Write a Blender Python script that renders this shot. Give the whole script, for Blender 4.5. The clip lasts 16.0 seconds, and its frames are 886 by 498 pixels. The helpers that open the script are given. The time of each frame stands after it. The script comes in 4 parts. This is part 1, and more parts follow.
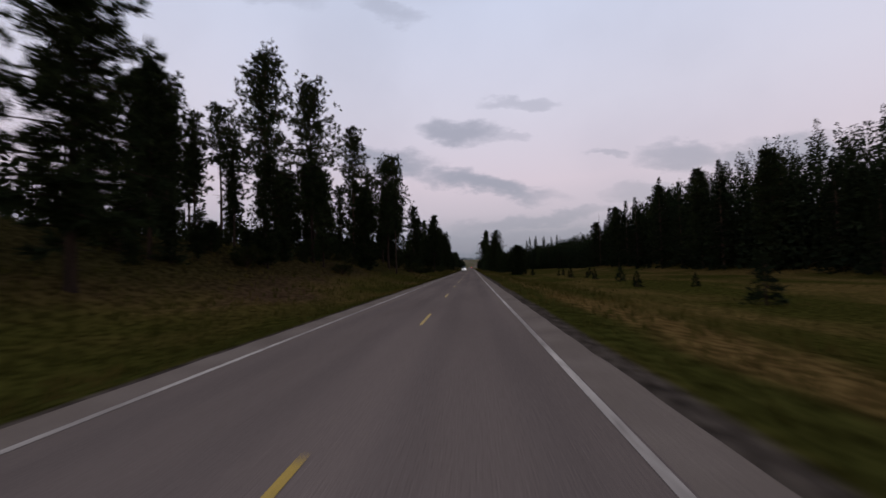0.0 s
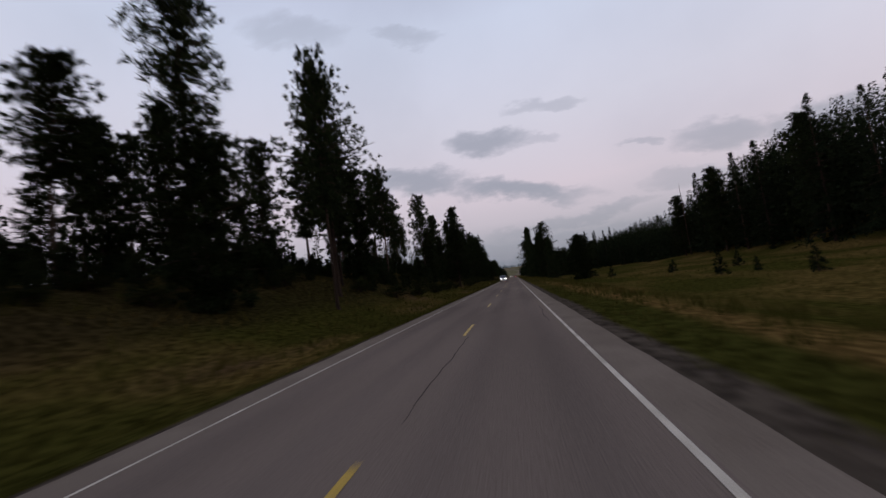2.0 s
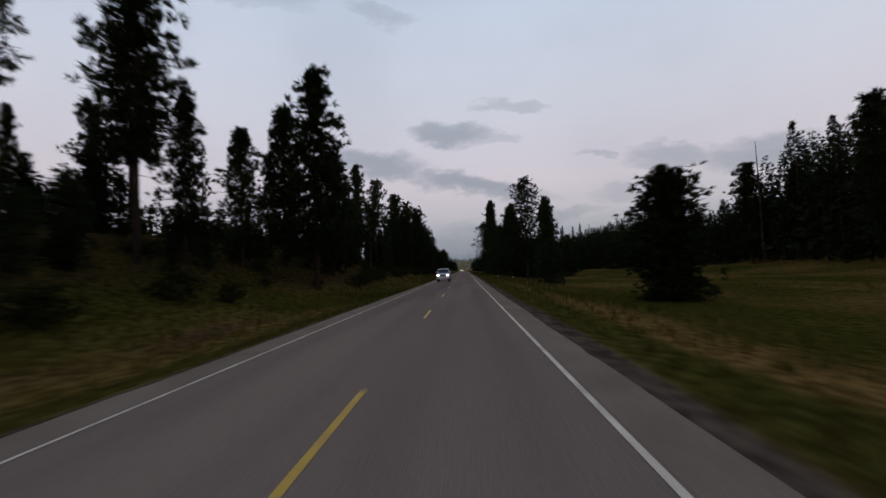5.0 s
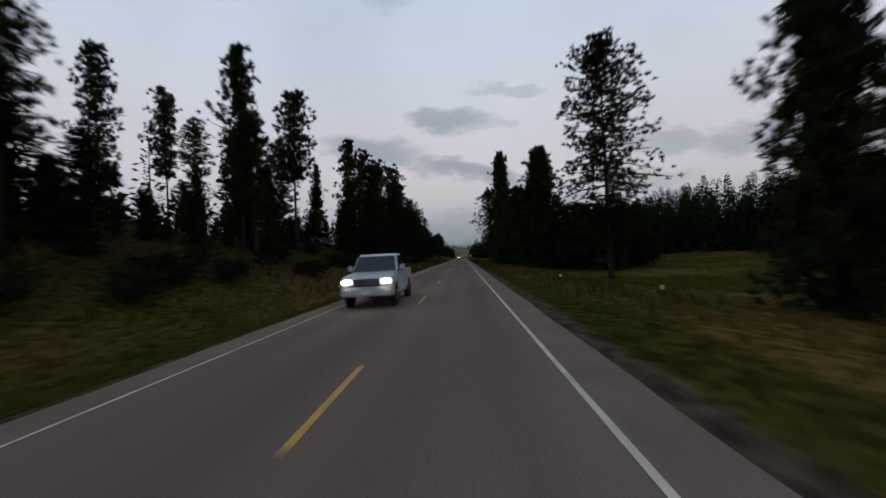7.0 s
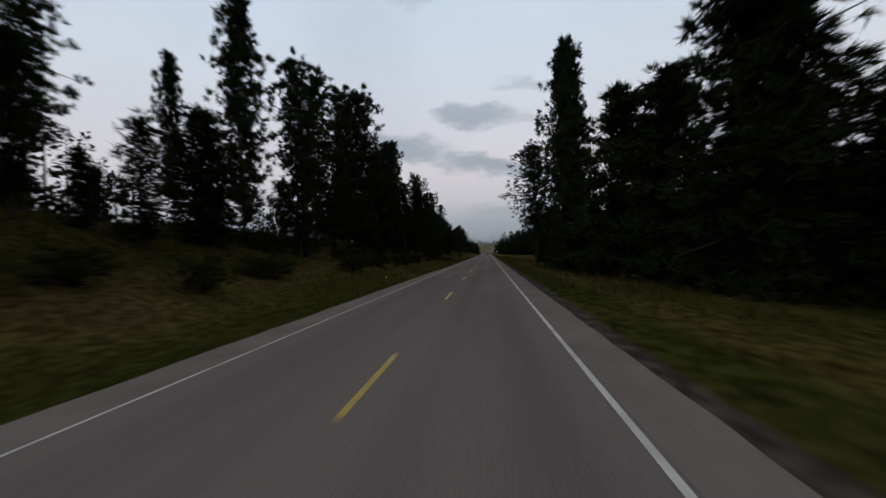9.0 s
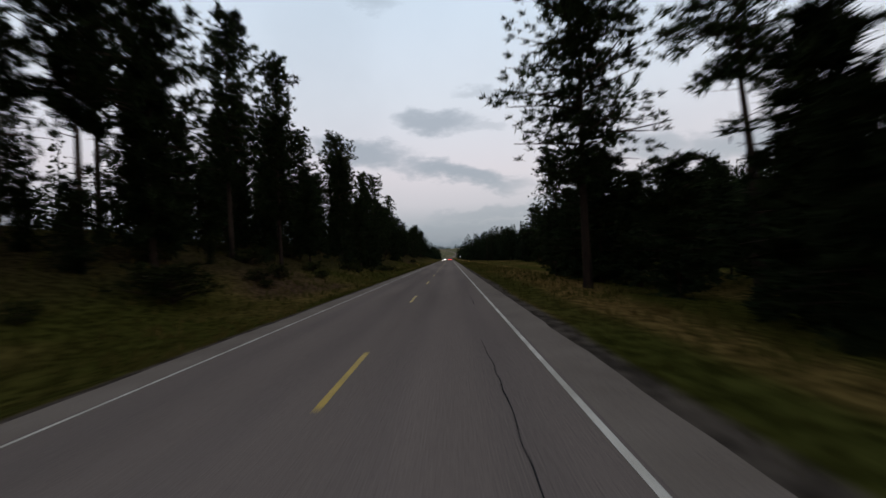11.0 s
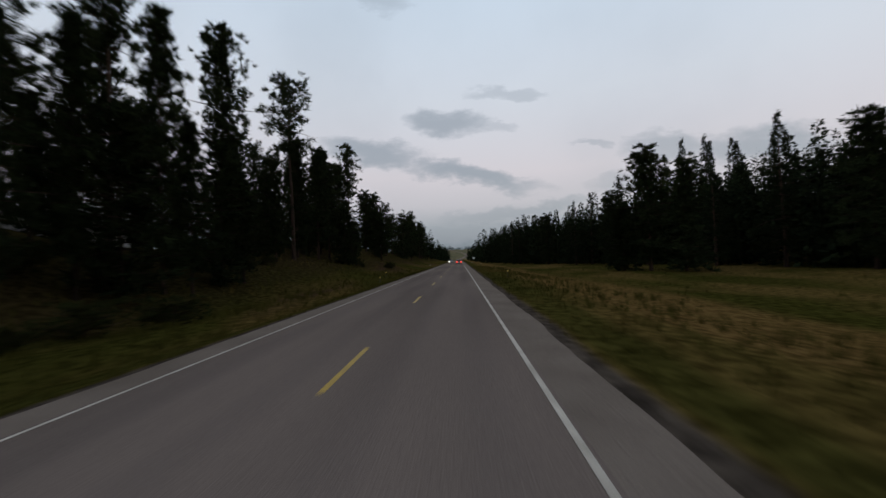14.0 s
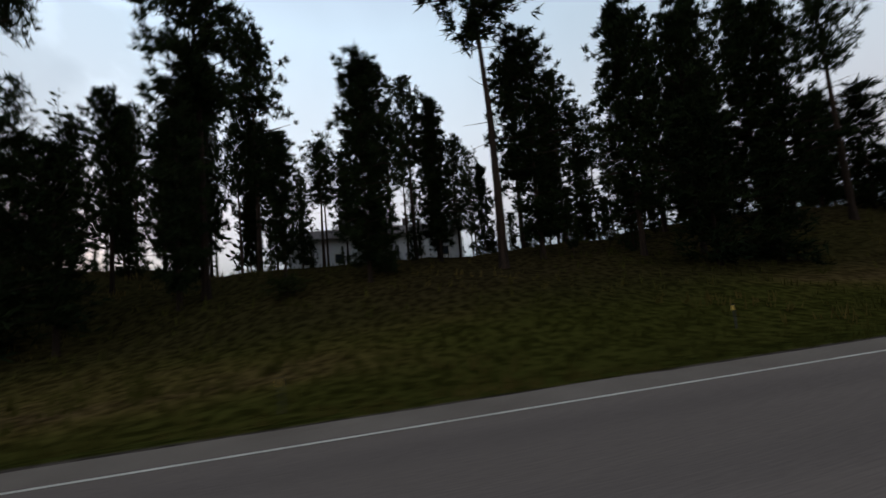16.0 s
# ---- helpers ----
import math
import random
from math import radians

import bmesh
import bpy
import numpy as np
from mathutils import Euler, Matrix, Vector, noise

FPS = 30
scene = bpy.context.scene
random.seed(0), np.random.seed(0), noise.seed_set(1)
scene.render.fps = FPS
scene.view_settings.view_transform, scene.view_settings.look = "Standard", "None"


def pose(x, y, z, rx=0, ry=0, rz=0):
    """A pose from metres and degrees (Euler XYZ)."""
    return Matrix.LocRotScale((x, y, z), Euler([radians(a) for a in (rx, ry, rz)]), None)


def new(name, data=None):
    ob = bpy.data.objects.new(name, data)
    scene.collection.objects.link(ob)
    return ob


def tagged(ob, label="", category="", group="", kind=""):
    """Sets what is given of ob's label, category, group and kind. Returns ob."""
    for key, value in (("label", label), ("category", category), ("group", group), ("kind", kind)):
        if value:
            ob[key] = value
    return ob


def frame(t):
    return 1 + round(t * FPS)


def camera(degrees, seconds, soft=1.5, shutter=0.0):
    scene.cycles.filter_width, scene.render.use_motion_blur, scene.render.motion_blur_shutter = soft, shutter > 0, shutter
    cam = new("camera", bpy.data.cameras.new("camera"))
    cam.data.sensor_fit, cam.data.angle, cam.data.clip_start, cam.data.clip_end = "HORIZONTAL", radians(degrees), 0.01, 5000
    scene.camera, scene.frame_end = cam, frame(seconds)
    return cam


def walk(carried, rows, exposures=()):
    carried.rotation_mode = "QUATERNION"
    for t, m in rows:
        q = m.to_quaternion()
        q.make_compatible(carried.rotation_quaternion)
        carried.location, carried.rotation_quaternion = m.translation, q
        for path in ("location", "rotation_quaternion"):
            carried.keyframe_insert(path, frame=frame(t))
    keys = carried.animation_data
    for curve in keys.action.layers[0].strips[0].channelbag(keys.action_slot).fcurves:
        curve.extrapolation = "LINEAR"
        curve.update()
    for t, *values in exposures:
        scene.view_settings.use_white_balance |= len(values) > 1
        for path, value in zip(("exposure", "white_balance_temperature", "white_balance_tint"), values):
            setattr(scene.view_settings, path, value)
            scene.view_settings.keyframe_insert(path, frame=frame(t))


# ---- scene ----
# ---- the camera and its drive ----
cam = camera(94.9, 16.0, soft=1.5, shutter=0.4)
# seconds, x, y, z, tilt, lean, heading
DRIVE = [
    (0.0, 1.68, 31.85, 1.79, 92.71, 1.56, 4.04),
    (0.5, 1.94, 43.99, 1.72, 94.93, 3.23, 7.23),
    (1.0, 2.04, 56.15, 1.68, 96.03, 4.91, 10.70),
    (1.5, 2.03, 68.34, 1.71, 95.87, 4.13, 11.05),
    (2.0, 1.92, 80.56, 1.76, 95.04, 7.73, 10.02),
    (2.5, 1.89, 92.81, 1.73, 95.60, 4.53, 9.40),
    (3.0, 1.83, 105.07, 1.77, 95.79, 3.41, 8.60),
    (3.5, 1.68, 117.31, 1.79, 95.66, 1.14, 3.86),
    (4.0, 1.63, 129.36, 1.84, 93.84, 1.96, 2.54),
    (4.5, 1.64, 141.32, 1.81, 93.22, 2.37, 3.02),
    (7.0, 1.84, 201.83, 1.81, 91.12, 2.97, 2.79),
    (7.5, 2.06, 213.84, 1.93, 90.56, 6.33, 3.41),
    (8.0, 1.94, 225.87, 1.83, 89.82, 5.07, 7.71),
    (8.5, 1.88, 237.82, 1.89, 90.25, 3.38, 7.70),
    (11.0, 1.77, 298.13, 1.84, 91.23, 2.87, 0.97),
    (11.5, 1.82, 310.06, 1.88, 90.88, 2.10, 1.00),
    (12.0, 1.91, 322.06, 1.88, 91.12, 1.68, 1.60),
    (12.5, 1.98, 334.14, 1.88, 90.98, 2.04, 1.19),
    (13.0, 2.06, 346.26, 1.89, 90.65, 2.21, 0.91),
    (13.5, 2.09, 358.32, 1.90, 91.22, 2.09, 1.92),
    (14.0, 2.13, 370.48, 1.90, 91.45, 2.28, 2.38),
    (14.5, 2.10, 382.68, 1.90, 90.79, 2.54, 2.06),
    (14.7, 1.92, 387.69, 1.89, 92.06, 2.12, 4.96),
    (14.9, 1.79, 392.71, 1.84, 89.88, 5.26, 14.14),
    (15.0, 1.72, 395.31, 1.84, 90.00, 5.81, 21.30),
    (15.1, 1.71, 397.82, 1.85, 90.89, 4.35, 32.40),
    (15.2, 1.70, 400.34, 1.86, 91.78, 2.88, 43.50),
    (15.4, 1.77, 405.25, 1.86, 92.43, 0.60, 56.30),
    (15.5, 1.93, 407.54, 1.80, 93.56, 2.30, 61.30),
    (15.7, 2.08, 412.14, 1.82, 94.17, 3.00, 68.20),
    (16.0, 2.24, 419.20, 1.77, 95.44, 5.30, 78.60),
]
walk(cam, [(r[0], pose(*r[1:])) for r in DRIVE],
     exposures=[(0.0, 0.02, 7050, 24), (2.0, 0.0, 7050, 22), (4.5, -0.06, 7000, 17), (7.5, -0.02, 6950, 11), (9.7, 0.12, 6980, 10), (11.0, 0.2, 7000, 10), (12.5, 0.1, 7000, 10), (14.0, 0.05, 7000, 10), (14.8, 0.05, 6900, 8), (15.5, 0.08, 6800, 6), (16.0, 0.05, 6750, 6)])

# ---- dusk sky ----
world = bpy.data.worlds.new("dusk_sky")
scene.world = world
world.use_nodes = True
wn, wl = world.node_tree.nodes, world.node_tree.links
wn.clear()


def wnode(kind, smooth_step=False):
    n = wn.new(kind)
    if smooth_step:
        n.interpolation_type = "SMOOTHSTEP"
    return n


def wmath(op, a, b):
    n = wnode("ShaderNodeMath")
    n.operation = op
    for i, v in enumerate((a, b)):
        if isinstance(v, (int, float)):
            n.inputs[i].default_value = v
        else:
            wl.new(v, n.inputs[i])
    return n.outputs[0]


coord = wnode("ShaderNodeTexCoord")
axis = wnode("ShaderNodeSeparateXYZ")
wl.new(coord.outputs["Generated"], axis.inputs[0])
height = wmath("MAXIMUM", axis.outputs["Z"], 0.03)
tone = wnode("ShaderNodeValToRGB")
wl.new(axis.outputs["Z"], tone.inputs[0])
stops = tone.color_ramp.elements
stops[0].position, stops[0].color = 0.0, (0.125, 0.18, 0.235, 1)
stops[1].position, stops[1].color = 1.0, (0.16, 0.22, 0.36, 1)
for at, colour in ((0.035, (0.165, 0.23, 0.30, 1)), (0.075, (0.275, 0.33, 0.415, 1)), (0.13, (0.46, 0.475, 0.565, 1)), (0.20, (0.565, 0.56, 0.65, 1)), (0.36, (0.57, 0.635, 0.755, 1)), (0.55, (0.535, 0.66, 0.83, 1)), (0.75, (0.34, 0.42, 0.60, 1))):
    e = stops.new(at)
    e.color = colour
sky = wnode("ShaderNodeTexSky")
sky.sky_type, sky.sun_disc = "NISHITA", False
sky.sun_elevation, sky.sun_rotation = radians(2), radians(230)
# the clouds hang ahead: across (u) and up (v) over the way ahead
ahead = wmath("MAXIMUM", axis.outputs["Y"], 0.04)
u0 = wmath("DIVIDE", axis.outputs["X"], ahead)
v0 = wmath("DIVIDE", axis.outputs["Z"], ahead)
flat = wnode("ShaderNodeCombineXYZ")
wl.new(u0, flat.inputs[0])
wl.new(wmath("MULTIPLY", v0, 2.2), flat.inputs[1])
ragged = wnode("ShaderNodeTexNoise")
ragged.inputs["Scale"].default_value = 9
ragged.inputs["Detail"].default_value = 6
ragged.inputs["Roughness"].default_value = 0.6
wl.new(flat.outputs[0], ragged.inputs["Vector"])
puffs = wnode("ShaderNodeSeparateColor")
wl.new(ragged.outputs["Color"], puffs.inputs[0])
u1 = wmath("ADD", u0, wmath("MULTIPLY", wmath("SUBTRACT", puffs.outputs[0], 0.5), 0.16))
v1 = wmath("ADD", v0, wmath("MULTIPLY", wmath("SUBTRACT", puffs.outputs[1], 0.5), 0.10))
# u, v, half length, half depth, slope, density
CLOUDS = (
    (-0.02, 0.336, 0.105, 0.030, -0.12, 0.75), (0.09, 0.318, 0.05, 0.012, 0.0, 0.35),
    (0.03, 0.205, 0.160, 0.026, -0.20, 0.85), (-0.21, 0.272, 0.120, 0.032, -0.12, 0.8),
    (0.14, 0.402, 0.090, 0.016, -0.06, 0.4), (0.335, 0.268, 0.045, 0.012, -0.15, 0.5),
    (0.52, 0.252, 0.110, 0.034, -0.06, 0.65), (0.74, 0.245, 0.160, 0.042, 0.05, 0.75),
    (0.15, 0.112, 0.180, 0.016, 0.10, 0.6), (0.02, 0.060, 0.30, 0.022, 0.04, 0.6),
    (0.44, 0.165, 0.120, 0.024, -0.1, 0.45), (-0.20, 0.665, 0.090, 0.030, -0.25, 0.45),
    (-0.50, 0.750, 0.160, 0.050, -0.3, 0.4),
)
# direction, full and vanishing cosine, density
SIDE_CLOUDS = ((-0.755, -0.549, 0.360, 0.999, 0.985, 0.5), (-0.783, -0.404, 0.473, 1.0, 0.994, 0.3), (-0.777, -0.528, 0.342, 0.999, 0.99, 0.4))
shade = 0.0
for cu, cv, hu, hv, tilt, dense in CLOUDS:
    du = wmath("SUBTRACT", u1, cu)
    dv = wmath("SUBTRACT", wmath("SUBTRACT", v1, cv), wmath("MULTIPLY", du, tilt))
    reach = wmath("ADD", wmath("POWER", wmath("ABSOLUTE", wmath("DIVIDE", du, hu), 0), 2.0), wmath("POWER", wmath("ABSOLUTE", wmath("DIVIDE", dv, hv), 0), 2.0))
    soft = wnode("ShaderNodeMapRange", True)
    soft.inputs["From Min"].default_value, soft.inputs["From Max"].default_value = 2.0, 0.0
    wl.new(reach, soft.inputs["Value"])
    shade = wmath("MAXIMUM", wmath("MULTIPLY", soft.outputs[0], dense), shade)
# a grey bank and a wisp over the wood to the left
rough_air = wnode("ShaderNodeTexNoise")
rough_air.inputs["Scale"].default_value = 14
rough_air.inputs["Detail"].default_value = 5
wl.new(coord.outputs["Generated"], rough_air.inputs["Vector"])
for dx, dy, dz, near, far_edge, dense in SIDE_CLOUDS:
    facing = wnode("ShaderNodeVectorMath")
    facing.operation = "DOT_PRODUCT"
    wl.new(coord.outputs["Generated"], facing.inputs[0])
    facing.inputs[1].default_value = (dx, dy, dz)
    edge = wmath("ADD", facing.outputs["Value"], wmath("MULTIPLY", wmath("SUBTRACT", rough_air.outputs["Fac"], 0.5), 0.02))
    soft = wnode("ShaderNodeMapRange", True)
    soft.inputs["From Min"].default_value, soft.inputs["From Max"].default_value = far_edge, near
    wl.new(edge, soft.inputs["Value"])
    shade = wmath("MAXIMUM", wmath("MULTIPLY", soft.outputs[0], dense), shade)
veil = wnode("ShaderNodeTexNoise")
veil.inputs["Scale"].default_value = 2.2
veil.inputs["Detail"].default_value = 5
wl.new(coord.outputs["Generated"], veil.inputs["Vector"])
thin = wnode("ShaderNodeMapRange", True)
thin.inputs["From Min"].default_value, thin.inputs["From Max"].default_value, thin.inputs["To Max"].default_value = 0.38, 0.82, 0.24
wl.new(veil.outputs["Fac"], thin.inputs["Value"])
mixer = wnode("ShaderNodeMix")
mixer.data_type = "RGBA"
wl.new(wmath("MAXIMUM", shade, thin.outputs[0]), mixer.inputs["Factor"])
wl.new(tone.outputs[0], mixer.inputs["A"])
mixer.inputs["B"].default_value = (0.245, 0.30, 0.385, 1)
clear = wnode("ShaderNodeBackground")
wl.new(mixer.outputs["Result"], clear.inputs["Color"])
# the afterglow brightens the sky behind and to the left
west = wmath("ADD", wmath("MULTIPLY", axis.outputs["X"], -0.8), wmath("MULTIPLY", axis.outputs["Y"], -0.6))
after = wnode("ShaderNodeMapRange", True)
for key, value in (("From Min", 0.15), ("From Max", 1.0), ("To Min", 1.0), ("To Max", 1.38)):
    after.inputs[key].default_value = value
wl.new(west, after.inputs["Value"])
wl.new(after.outputs[0], clear.inputs["Strength"])
glow = wnode("ShaderNodeBackground")
glow.inputs["Strength"].default_value = 0.025
wl.new(sky.outputs[0], glow.inputs["Color"])
both = wnode("ShaderNodeAddShader")
wl.new(clear.outputs[0], both.inputs[0])
wl.new(glow.outputs[0], both.inputs[1])
wout = wnode("ShaderNodeOutputWorld")
wl.new(both.outputs[0], wout.inputs[0])


# ---- materials ----
def material(name, colour, second=None, scale=1.0, rough=0.9, metal=0.0, bump=0.0, spread=0.0, detail_scale=None, stretch=None, third=None):
    """Two-scale noise between two (three) colours, with relief and a spread between objects."""
    m = bpy.data.materials.new(name)
    m.use_nodes = True
    nt = m.node_tree
    bsdf = nt.nodes["Principled BSDF"]
    bsdf.inputs["Roughness"].default_value = rough
    bsdf.inputs["Metallic"].default_value = metal
    bsdf.inputs["Specular IOR Level"].default_value = 0.5 if rough < 0.7 else 0.0 if rough < 0.92 else 0.05
    bsdf.inputs["Base Color"].default_value = (*colour, 1)
    if second is None:
        return m
    tc = nt.nodes.new("ShaderNodeTexCoord")
    src = tc.outputs["Object"]
    if stretch:
        mp = nt.nodes.new("ShaderNodeMapping")
        mp.inputs["Scale"].default_value = stretch
        nt.links.new(src, mp.inputs[0])
        src = mp.outputs[0]
    big = nt.nodes.new("ShaderNodeTexNoise")
    big.inputs["Scale"].default_value = scale
    big.inputs["Detail"].default_value = 5
    fine = nt.nodes.new("ShaderNodeTexNoise")
    fine.inputs["Scale"].default_value = detail_scale or scale * 12
    fine.inputs["Detail"].default_value = 4
    nt.links.new(src, big.inputs["Vector"])
    nt.links.new(src, fine.inputs["Vector"])
    ramp = nt.nodes.new("ShaderNodeValToRGB")
    ramp.color_ramp.elements[0].position, ramp.color_ramp.elements[0].color = 0.35, (*colour, 1)
    ramp.color_ramp.elements[1].position, ramp.color_ramp.elements[1].color = 0.65, (*second, 1)
    if third:
        e = ramp.color_ramp.elements.new(0.52)
        e.color = (*third, 1)
    nt.links.new(big.outputs["Fac"], ramp.inputs[0])
    mix = nt.nodes.new("ShaderNodeMix")
    mix.data_type, mix.blend_type = "RGBA", "OVERLAY"
    mix.inputs["Factor"].default_value = 0.55
    nt.links.new(ramp.outputs[0], mix.inputs["A"])
    nt.links.new(fine.outputs["Fac"], mix.inputs["B"])
    last = mix.outputs["Result"]
    if spread:
        info = nt.nodes.new("ShaderNodeObjectInfo")
        amount = nt.nodes.new("ShaderNodeMapRange")
        amount.inputs["To Min"].default_value, amount.inputs["To Max"].default_value = 1 - spread, 1 + spread
        nt.links.new(info.outputs["Random"], amount.inputs["Value"])
        hsv = nt.nodes.new("ShaderNodeHueSaturation")
        nt.links.new(amount.outputs[0], hsv.inputs["Value"])
        nt.links.new(last, hsv.inputs["Color"])
        last = hsv.outputs[0]
    nt.links.new(last, bsdf.inputs["Base Color"])
    if bump:
        bp = nt.nodes.new("ShaderNodeBump")
        bp.inputs["Strength"].default_value = bump
        bp.inputs["Distance"].default_value = 0.05
        nt.links.new(fine.outputs["Fac"], bp.inputs["Height"])
        nt.links.new(bp.outputs[0], bsdf.inputs["Normal"])
    return m


asphalt = material("asphalt", (0.162, 0.124, 0.099), (0.210, 0.160, 0.127), 0.35, 0.85, bump=0.25, detail_scale=55, stretch=(1, 0.12, 1))


def wheel_tracks(m):
    """Darker, polished bands where the wheels run, in both lanes."""
    nt = m.node_tree
    N, Lk = nt.nodes, nt.links
    bsdf = N["Principled BSDF"]
    tc = N.new("ShaderNodeTexCoord")
    sep = N.new("ShaderNodeSeparateXYZ")
    Lk.new(tc.outputs["Object"], sep.inputs[0])

    def calc(op, a, b):
        q = N.new("ShaderNodeMath")
        q.operation = op
        for i, v in enumerate((a, b)):
            if isinstance(v, (int, float)):
                q.inputs[i].default_value = v
            else:
                Lk.new(v, q.inputs[i])
        return q.outputs[0]

    drift = N.new("ShaderNodeTexNoise")
    drift.inputs["Scale"].default_value = 0.06
    Lk.new(tc.outputs["Object"], drift.inputs["Vector"])
    across = calc("ADD", calc("ABSOLUTE", sep.outputs["X"], 0), calc("MULTIPLY", calc("SUBTRACT", drift.outputs["Fac"], 0.5), 0.5))
    amount = 0.0
    for at in (0.85, 2.45):
        band = N.new("ShaderNodeMapRange")
        band.interpolation_type = "SMOOTHSTEP"
        band.inputs["From Min"].default_value, band.inputs["From Max"].default_value = 0.5, 0.1
        Lk.new(calc("ABSOLUTE", calc("SUBTRACT", across, at), 0), band.inputs["Value"])
        amount = calc("MAXIMUM", band.outputs[0], amount)
    mix = N.new("ShaderNodeMix")
    mix.data_type, mix.blend_type = "RGBA", "MULTIPLY"
    Lk.new(amount, mix.inputs["Factor"])
    Lk.new(bsdf.inputs["Base Color"].links[0].from_socket, mix.inputs["A"])
    mix.inputs["B"].default_value = (0.92, 0.925, 0.935, 1)
    Lk.new(mix.outputs["Result"], bsdf.inputs["Base Color"])
    return m


wheel_tracks(asphalt)
chip_seal = material("chip_seal_shoulder", (0.178, 0.138, 0.105), (0.222, 0.174, 0.134), 0.6, 0.9, bump=0.5, detail_scale=30)
gravel_mat = material("gravel", (0.070, 0.053, 0.045), (0.115, 0.090, 0.077), 1.5, 0.95, bump=0.9, detail_scale=14)
tar = material("crack_tar", (0.016, 0.015, 0.015), (0.028, 0.026, 0.025), 3, 0.9)
white_paint = material("white_road_paint", (0.68, 0.60, 0.48), (0.46, 0.40, 0.31), 2, 0.85, detail_scale=30)
faded_paint = material("faded_road_paint", (0.30, 0.255, 0.205), (0.52, 0.45, 0.36), 1.1, 0.88, detail_scale=9, stretch=(1, 0.3, 1))
yellow_paint = material("yellow_road_paint", (0.55, 0.33, 0.03), (0.40, 0.25, 0.04), 2, 0.6, detail_scale=30)
bark_mat = material("pine_bark", (0.046, 0.028, 0.019), (0.022, 0.015, 0.011), 3, 0.95, bump=0.8, stretch=(1, 1, 0.2), spread=0.3)
needle_mat = material("pine_needles", (0.011, 0.017, 0.008), (0.026, 0.033, 0.013), 0.8, 0.85, spread=0.25, detail_scale=6)
# needle green darkened for cone trees and woods, putting forest gloom into it
dimmed_needle_mat = material("dimmed_needles", (0.007, 0.011, 0.006), (0.017, 0.023, 0.010), 0.8, 0.9, spread=0.25, detail_scale=6)
leaf_mat = material("shrub_leaves", (0.018, 0.024, 0.008), (0.034, 0.033, 0.011), 1.2, 0.9, spread=0.25, detail_scale=8)
blade_mat = material("grass_blades", (0.040, 0.037, 0.008), (0.110, 0.071, 0.020), 0.10, 0.9, detail_scale=2, third=(0.055, 0.049, 0.011))
white_car = material("white_car_paint", (0.50, 0.52, 0.54), (0.44, 0.455, 0.47), 2, 0.3)
dark_car = material("dark_car_paint", (0.03, 0.032, 0.035), (0.04, 0.04, 0.045), 2, 0.3)
rubber = material("tyre_rubber", (0.015, 0.015, 0.015), (0.03, 0.028, 0.026), 6, 0.9)
alloy = material("wheel_alloy", (0.45, 0.45, 0.45), (0.35, 0.35, 0.35), 8, 0.35, metal=0.9)
black_trim = material("black_trim", (0.02, 0.02, 0.02), (0.03, 0.03, 0.03), 8, 0.6)
steel_post = material("weathered_post", (0.085, 0.075, 0.065), (0.05, 0.045, 0.04), 5, 0.8, metal=0.0)
sign_sheet = material("sign_sheet", (0.74, 0.73, 0.68), (0.66, 0.65, 0.60), 5, 0.5)


beige_wall = material("pale_siding", (0.66, 0.63, 0.60), (0.58, 0.55, 0.52), 1.5, 0.8, stretch=(1, 1, 8))
roof_mat = material("roof_shingles", (0.16, 0.13, 0.115), (0.22, 0.18, 0.16), 3, 0.9)


def lit(name, colour, strength):
    m = bpy.data.materials.new(name)
    m.use_nodes = True
    b = m.node_tree.nodes["Principled BSDF"]
    b.inputs["Base Color"].default_value = (*colour, 1)
    b.inputs["Emission Color"].default_value = (*colour, 1)
    b.inputs["Emission Strength"].default_value = strength
    return m


head_glow = lit("headlamp", (1.0, 0.93, 0.78), 14)
amber_glow = lit("amber_lamp", (1.0, 0.55, 0.08), 4)
red_glow = lit("tail_lamp", (1.0, 0.05, 0.03), 9)
amber_reflector = material("amber_reflector", (0.95, 0.62, 0.16), (0.88, 0.54, 0.12), 20, 0.25)
pale_reflector = material("pale_reflector", (0.70, 0.64, 0.50), (0.55, 0.50, 0.40), 20, 0.25)
glass = bpy.data.materials.new("car_glass")
glass.use_nodes = True
gb = glass.node_tree.nodes["Principled BSDF"]
gb.inputs["Base Color"].default_value = (0.02, 0.025, 0.03, 1)
gb.inputs["Roughness"].default_value = 0.05
gb.inputs["Specular IOR Level"].default_value = 0.8


